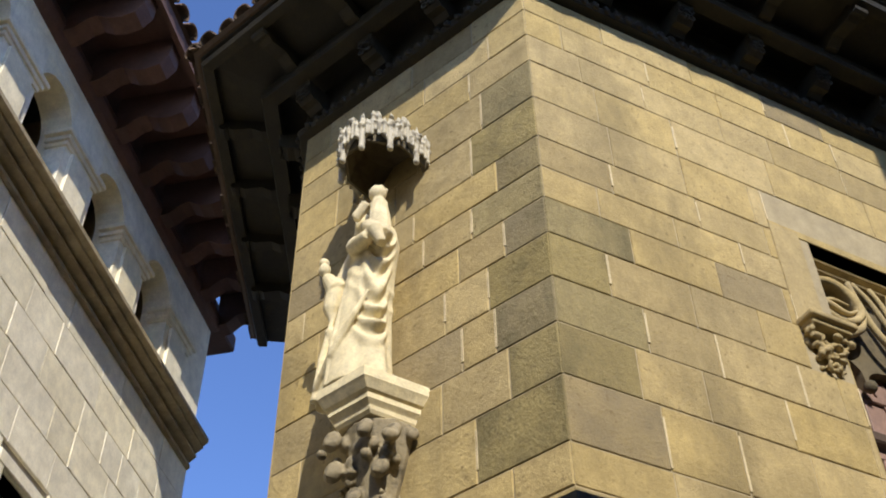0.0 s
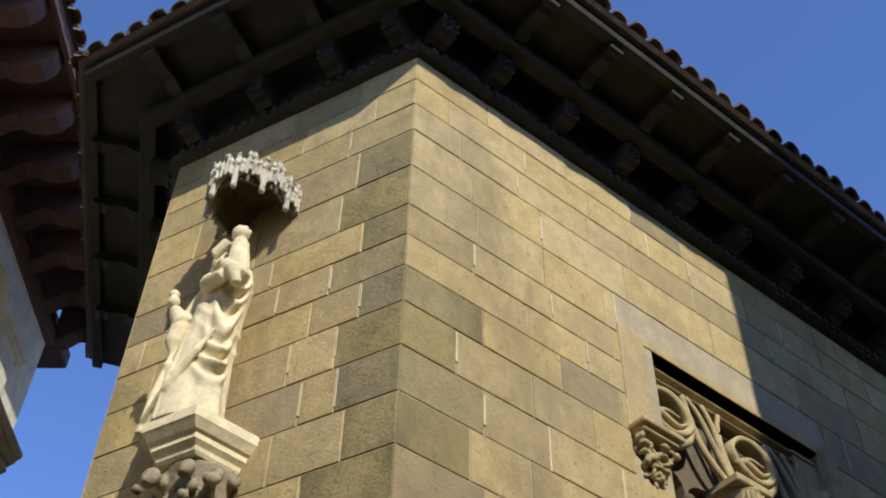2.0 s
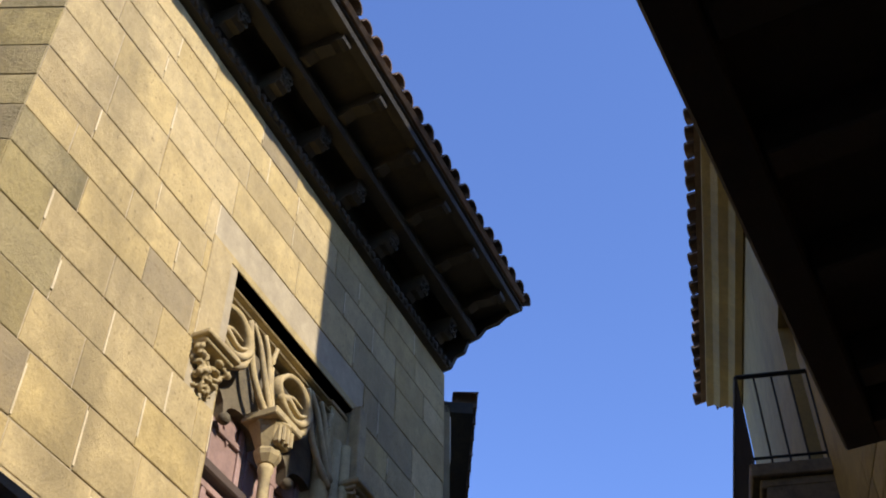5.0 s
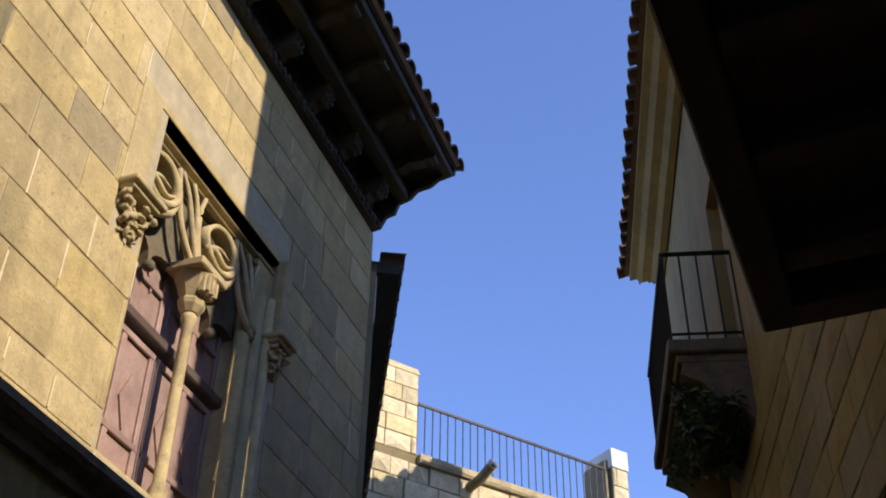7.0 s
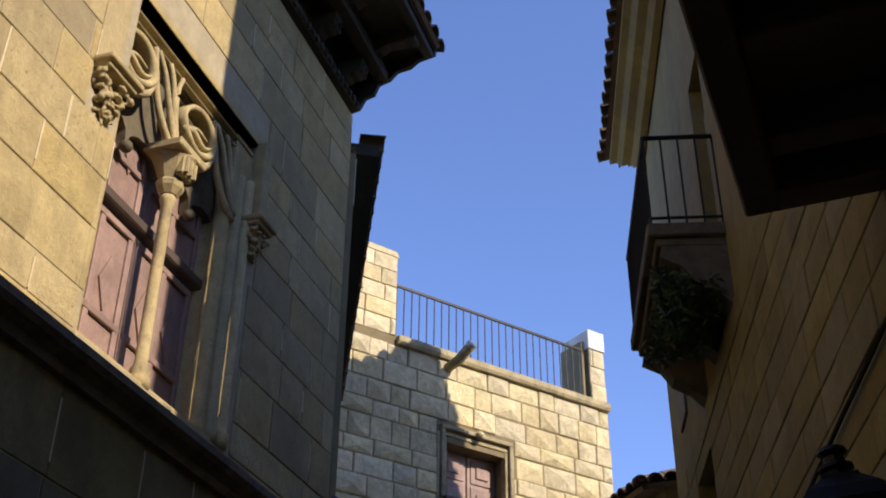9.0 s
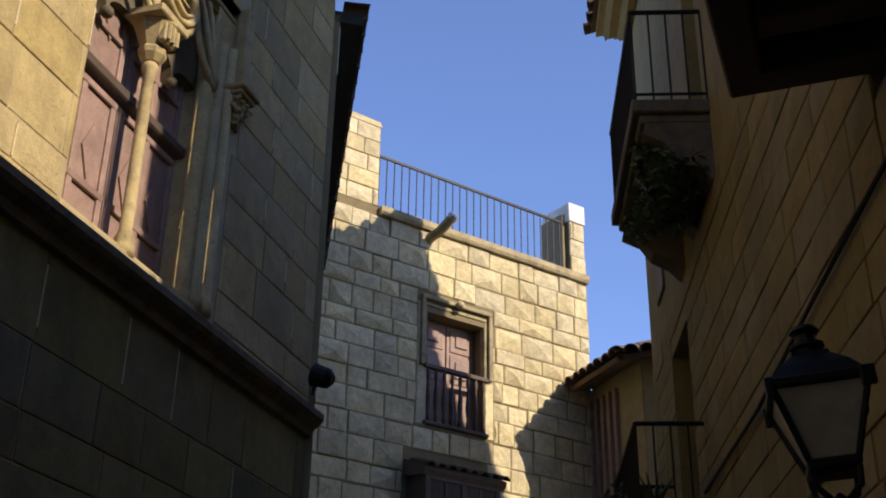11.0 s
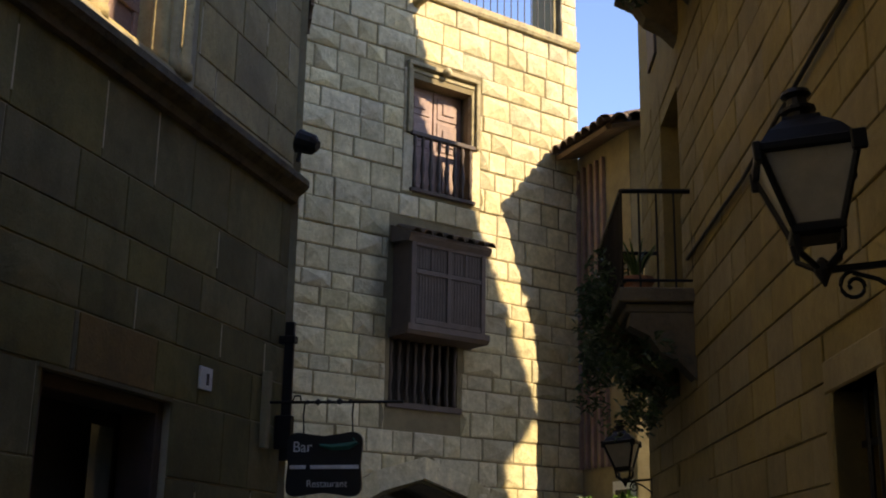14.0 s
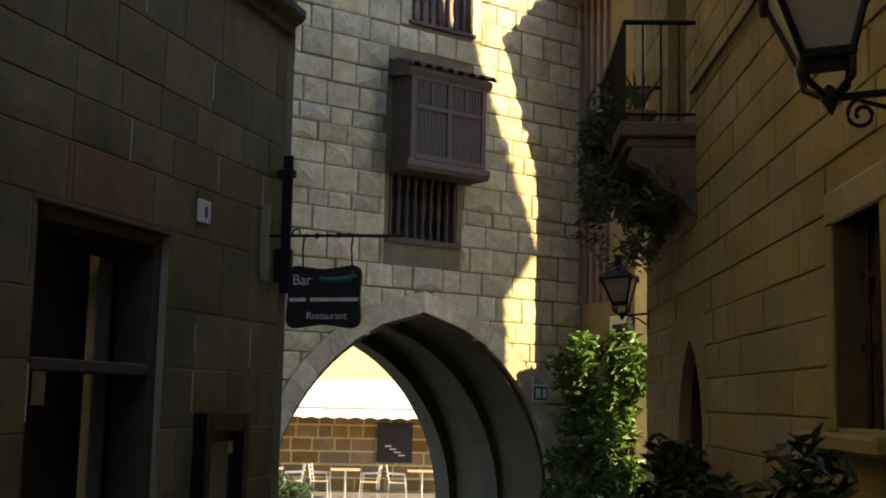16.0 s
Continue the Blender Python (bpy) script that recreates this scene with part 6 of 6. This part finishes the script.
ashlar(FY, -4.5, 6.5, even(GY, 1.9, 0.36), [], 0.6, YSTONE, yw, depth=0.03, joint=0.05, chamfer=0.008, seed=51)
awning = thing("awning", "white canvas awning with a scalloped valance", "awning", (FY @ Vector((0, 1.2, 1.3)))[:])
bm = B()
prism(bm, [(0.0, 2.0), (2.2, 1.32), (2.2, 1.35), (0.0, 2.06)], -4.5, 6.5, FY)
part("canvas", bm, WHITE_PAINT, awning)
bm = B()
edge = []
k = 60
for i in range(k + 1):
    edge.append((-4.5 + 11.0 * i / k, 1.07 + (0.05 if i % 2 else 0.0)))
prism(bm, edge + [(6.5, 1.33), (-4.5, 1.33)], 2.205, 2.22, FY, "v")
part("valance", bm, WHITE_PAINT, awning)
bm = B()
tube(bm, [(-4.5, 2.215, 1.335), (6.5, 2.215, 1.335)], 0.025, 8, FY)
part("front_bar", bm, ZINC, awning)
bm = B()
box(bm, (-1.05, 0.06, -0.1), (-0.1, 0.1, 0.95), FY, 0.01)
bb = tagged(part("blackboard", bm, BLACK_PAINT), "black menu board with chalk marks on the wall", "blackboard")
for i in range(4):
    bm = B()
    box(bm, (-0.85 + i * 0.12, 0.1, 0.08 + i * 0.08), (-0.68 + i * 0.12, 0.104, 0.11 + i * 0.08), FY)
    part("chalk_mark", bm, SIGN_WHITE, bb)

METAL = material("brushed_aluminium", (0.6, 0.58, 0.53), rough=0.35, metal=0.8, vary=0.05, grain=60, bump=0.05)
TABLETOP = material("table_top", (0.5, 0.33, 0.2), rough=0.4, vary=0.1, grain=30, bump=0.05)


def cafe_table():
    e = thing("cafe_table", "square cafe table with a pale top on a metal foot", "table", group="tables in the yard")
    bm = B()
    box(bm, (-0.35, -0.35, 0.71), (0.35, 0.35, 0.74), None, 0.008)
    part("tabletop", bm, TABLETOP, e)
    bm = B()
    tube(bm, [(0, 0, 0.04), (0, 0, 0.71)], 0.03, 8)
    part("pedestal", bm, METAL, e)
    bm = B()
    box(bm, (-0.25, -0.03, 0.0), (0.25, 0.03, 0.04), None, 0.01)
    box(bm, (-0.03, -0.25, 0.0), (0.03, 0.25, 0.04), None, 0.01)
    part("foot", bm, METAL, e)
    return e


def cafe_chair():
    e = thing("cafe_chair", "aluminium terrace chair with a woven seat", "chair", group="chairs in the yard")
    bm = B()
    box(bm, (-0.21, -0.21, 0.43), (0.21, 0.21, 0.455), None, 0.01)
    part("seat", bm, TABLETOP, e)
    for x in (-0.2, 0.2):
        bm = B()
        tube(bm, [(x, 0.22, 0.0), (x, 0.19, 0.44), (x, 0.26, 0.86)], 0.014, 6)
        part("rear_leg", bm, METAL, e)
        bm = B()
        tube(bm, [(x, -0.24, 0.0), (x, -0.2, 0.44), (x, -0.19, 0.64), (x, 0.22, 0.66)], 0.014, 6)
        part("front_leg", bm, METAL, e)
    for z in (0.6, 0.7, 0.8):
        bm = B()
        tube(bm, [(-0.2, 0.23 + (z - 0.6) * 0.1, z), (0, 0.26 + (z - 0.6) * 0.1, z), (0.2, 0.23 + (z - 0.6) * 0.1, z)], 0.02, 6)
        part("back_slat", bm, TABLETOP, e)
    return e


table, chair = cafe_table(), cafe_chair()
FF = wall_frame((FY @ Vector((0, 2.9, 0)))[:2], (0.34, -0.94))
spots = [(0.65, 0.0), (-1.2, 0.1), (2.5, 0.0), (-3.1, 0.1)]
for i, (u, v) in enumerate(spots):
    at = FF @ Matrix.Translation((u, v, GY))
    if i == 0:
        table.matrix_basis = at
    else:
        copy_thing(table, at)
    for j, (du, turn) in enumerate(((0.6, -90), (-0.6, 90))):
        at2 = FF @ Matrix.Translation((u + du, v + 0.05 * j, GY)) @ Matrix.Rotation(radians(turn + 8 * (i - 1)), 4, "Z")
        if i == 0 and j == 0:
            chair.matrix_basis = at2
        else:
            copy_thing(chair, at2)
shrub = thing("yard_shrub", "low dark shrub beside the terrace tables", "shrub", (FF @ Vector((2.2, 1.6, GY)))[:])
foliage("leaf_mass", [((FF @ Vector((rnd.uniform(1.5, 2.9), 1.6 + rnd.uniform(-0.2, 0.2), GY + rnd.uniform(0.15, 0.6))))[:], (0.25, 0.25, 0.22)) for _ in range(14)], 900, 0.16, IVY, shrub, 9)

# ---- stones of the gallery house ----
ashlar(FL @ Matrix.Translation((0, -0.03, 0)), GU0, 6.5, even(4.6, 9.1, 0.37), [(2.15, 2.95, 5.5, 7.1)], 0.62, CREAM, wall_l, seed=61, joint=0.006, lone=200)
bm = B()
box(bm, (2.2, -0.3, 5.6), (2.9, -0.25, 7.0), FL)
window_5 = part("window", bm, DARK, gallery_house, "dark window in the cream wall")
for a, b, z0, z1 in ((2.12, 2.22, 5.5, 7.0), (2.88, 2.98, 5.5, 7.0), (2.12, 2.98, 7.0, 7.12)):
    bm = B()
    box(bm, (a, -0.2, z0), (b, 0.03, z1), FL, 0.01)
    part("surround", bm, CREAM, window_5)
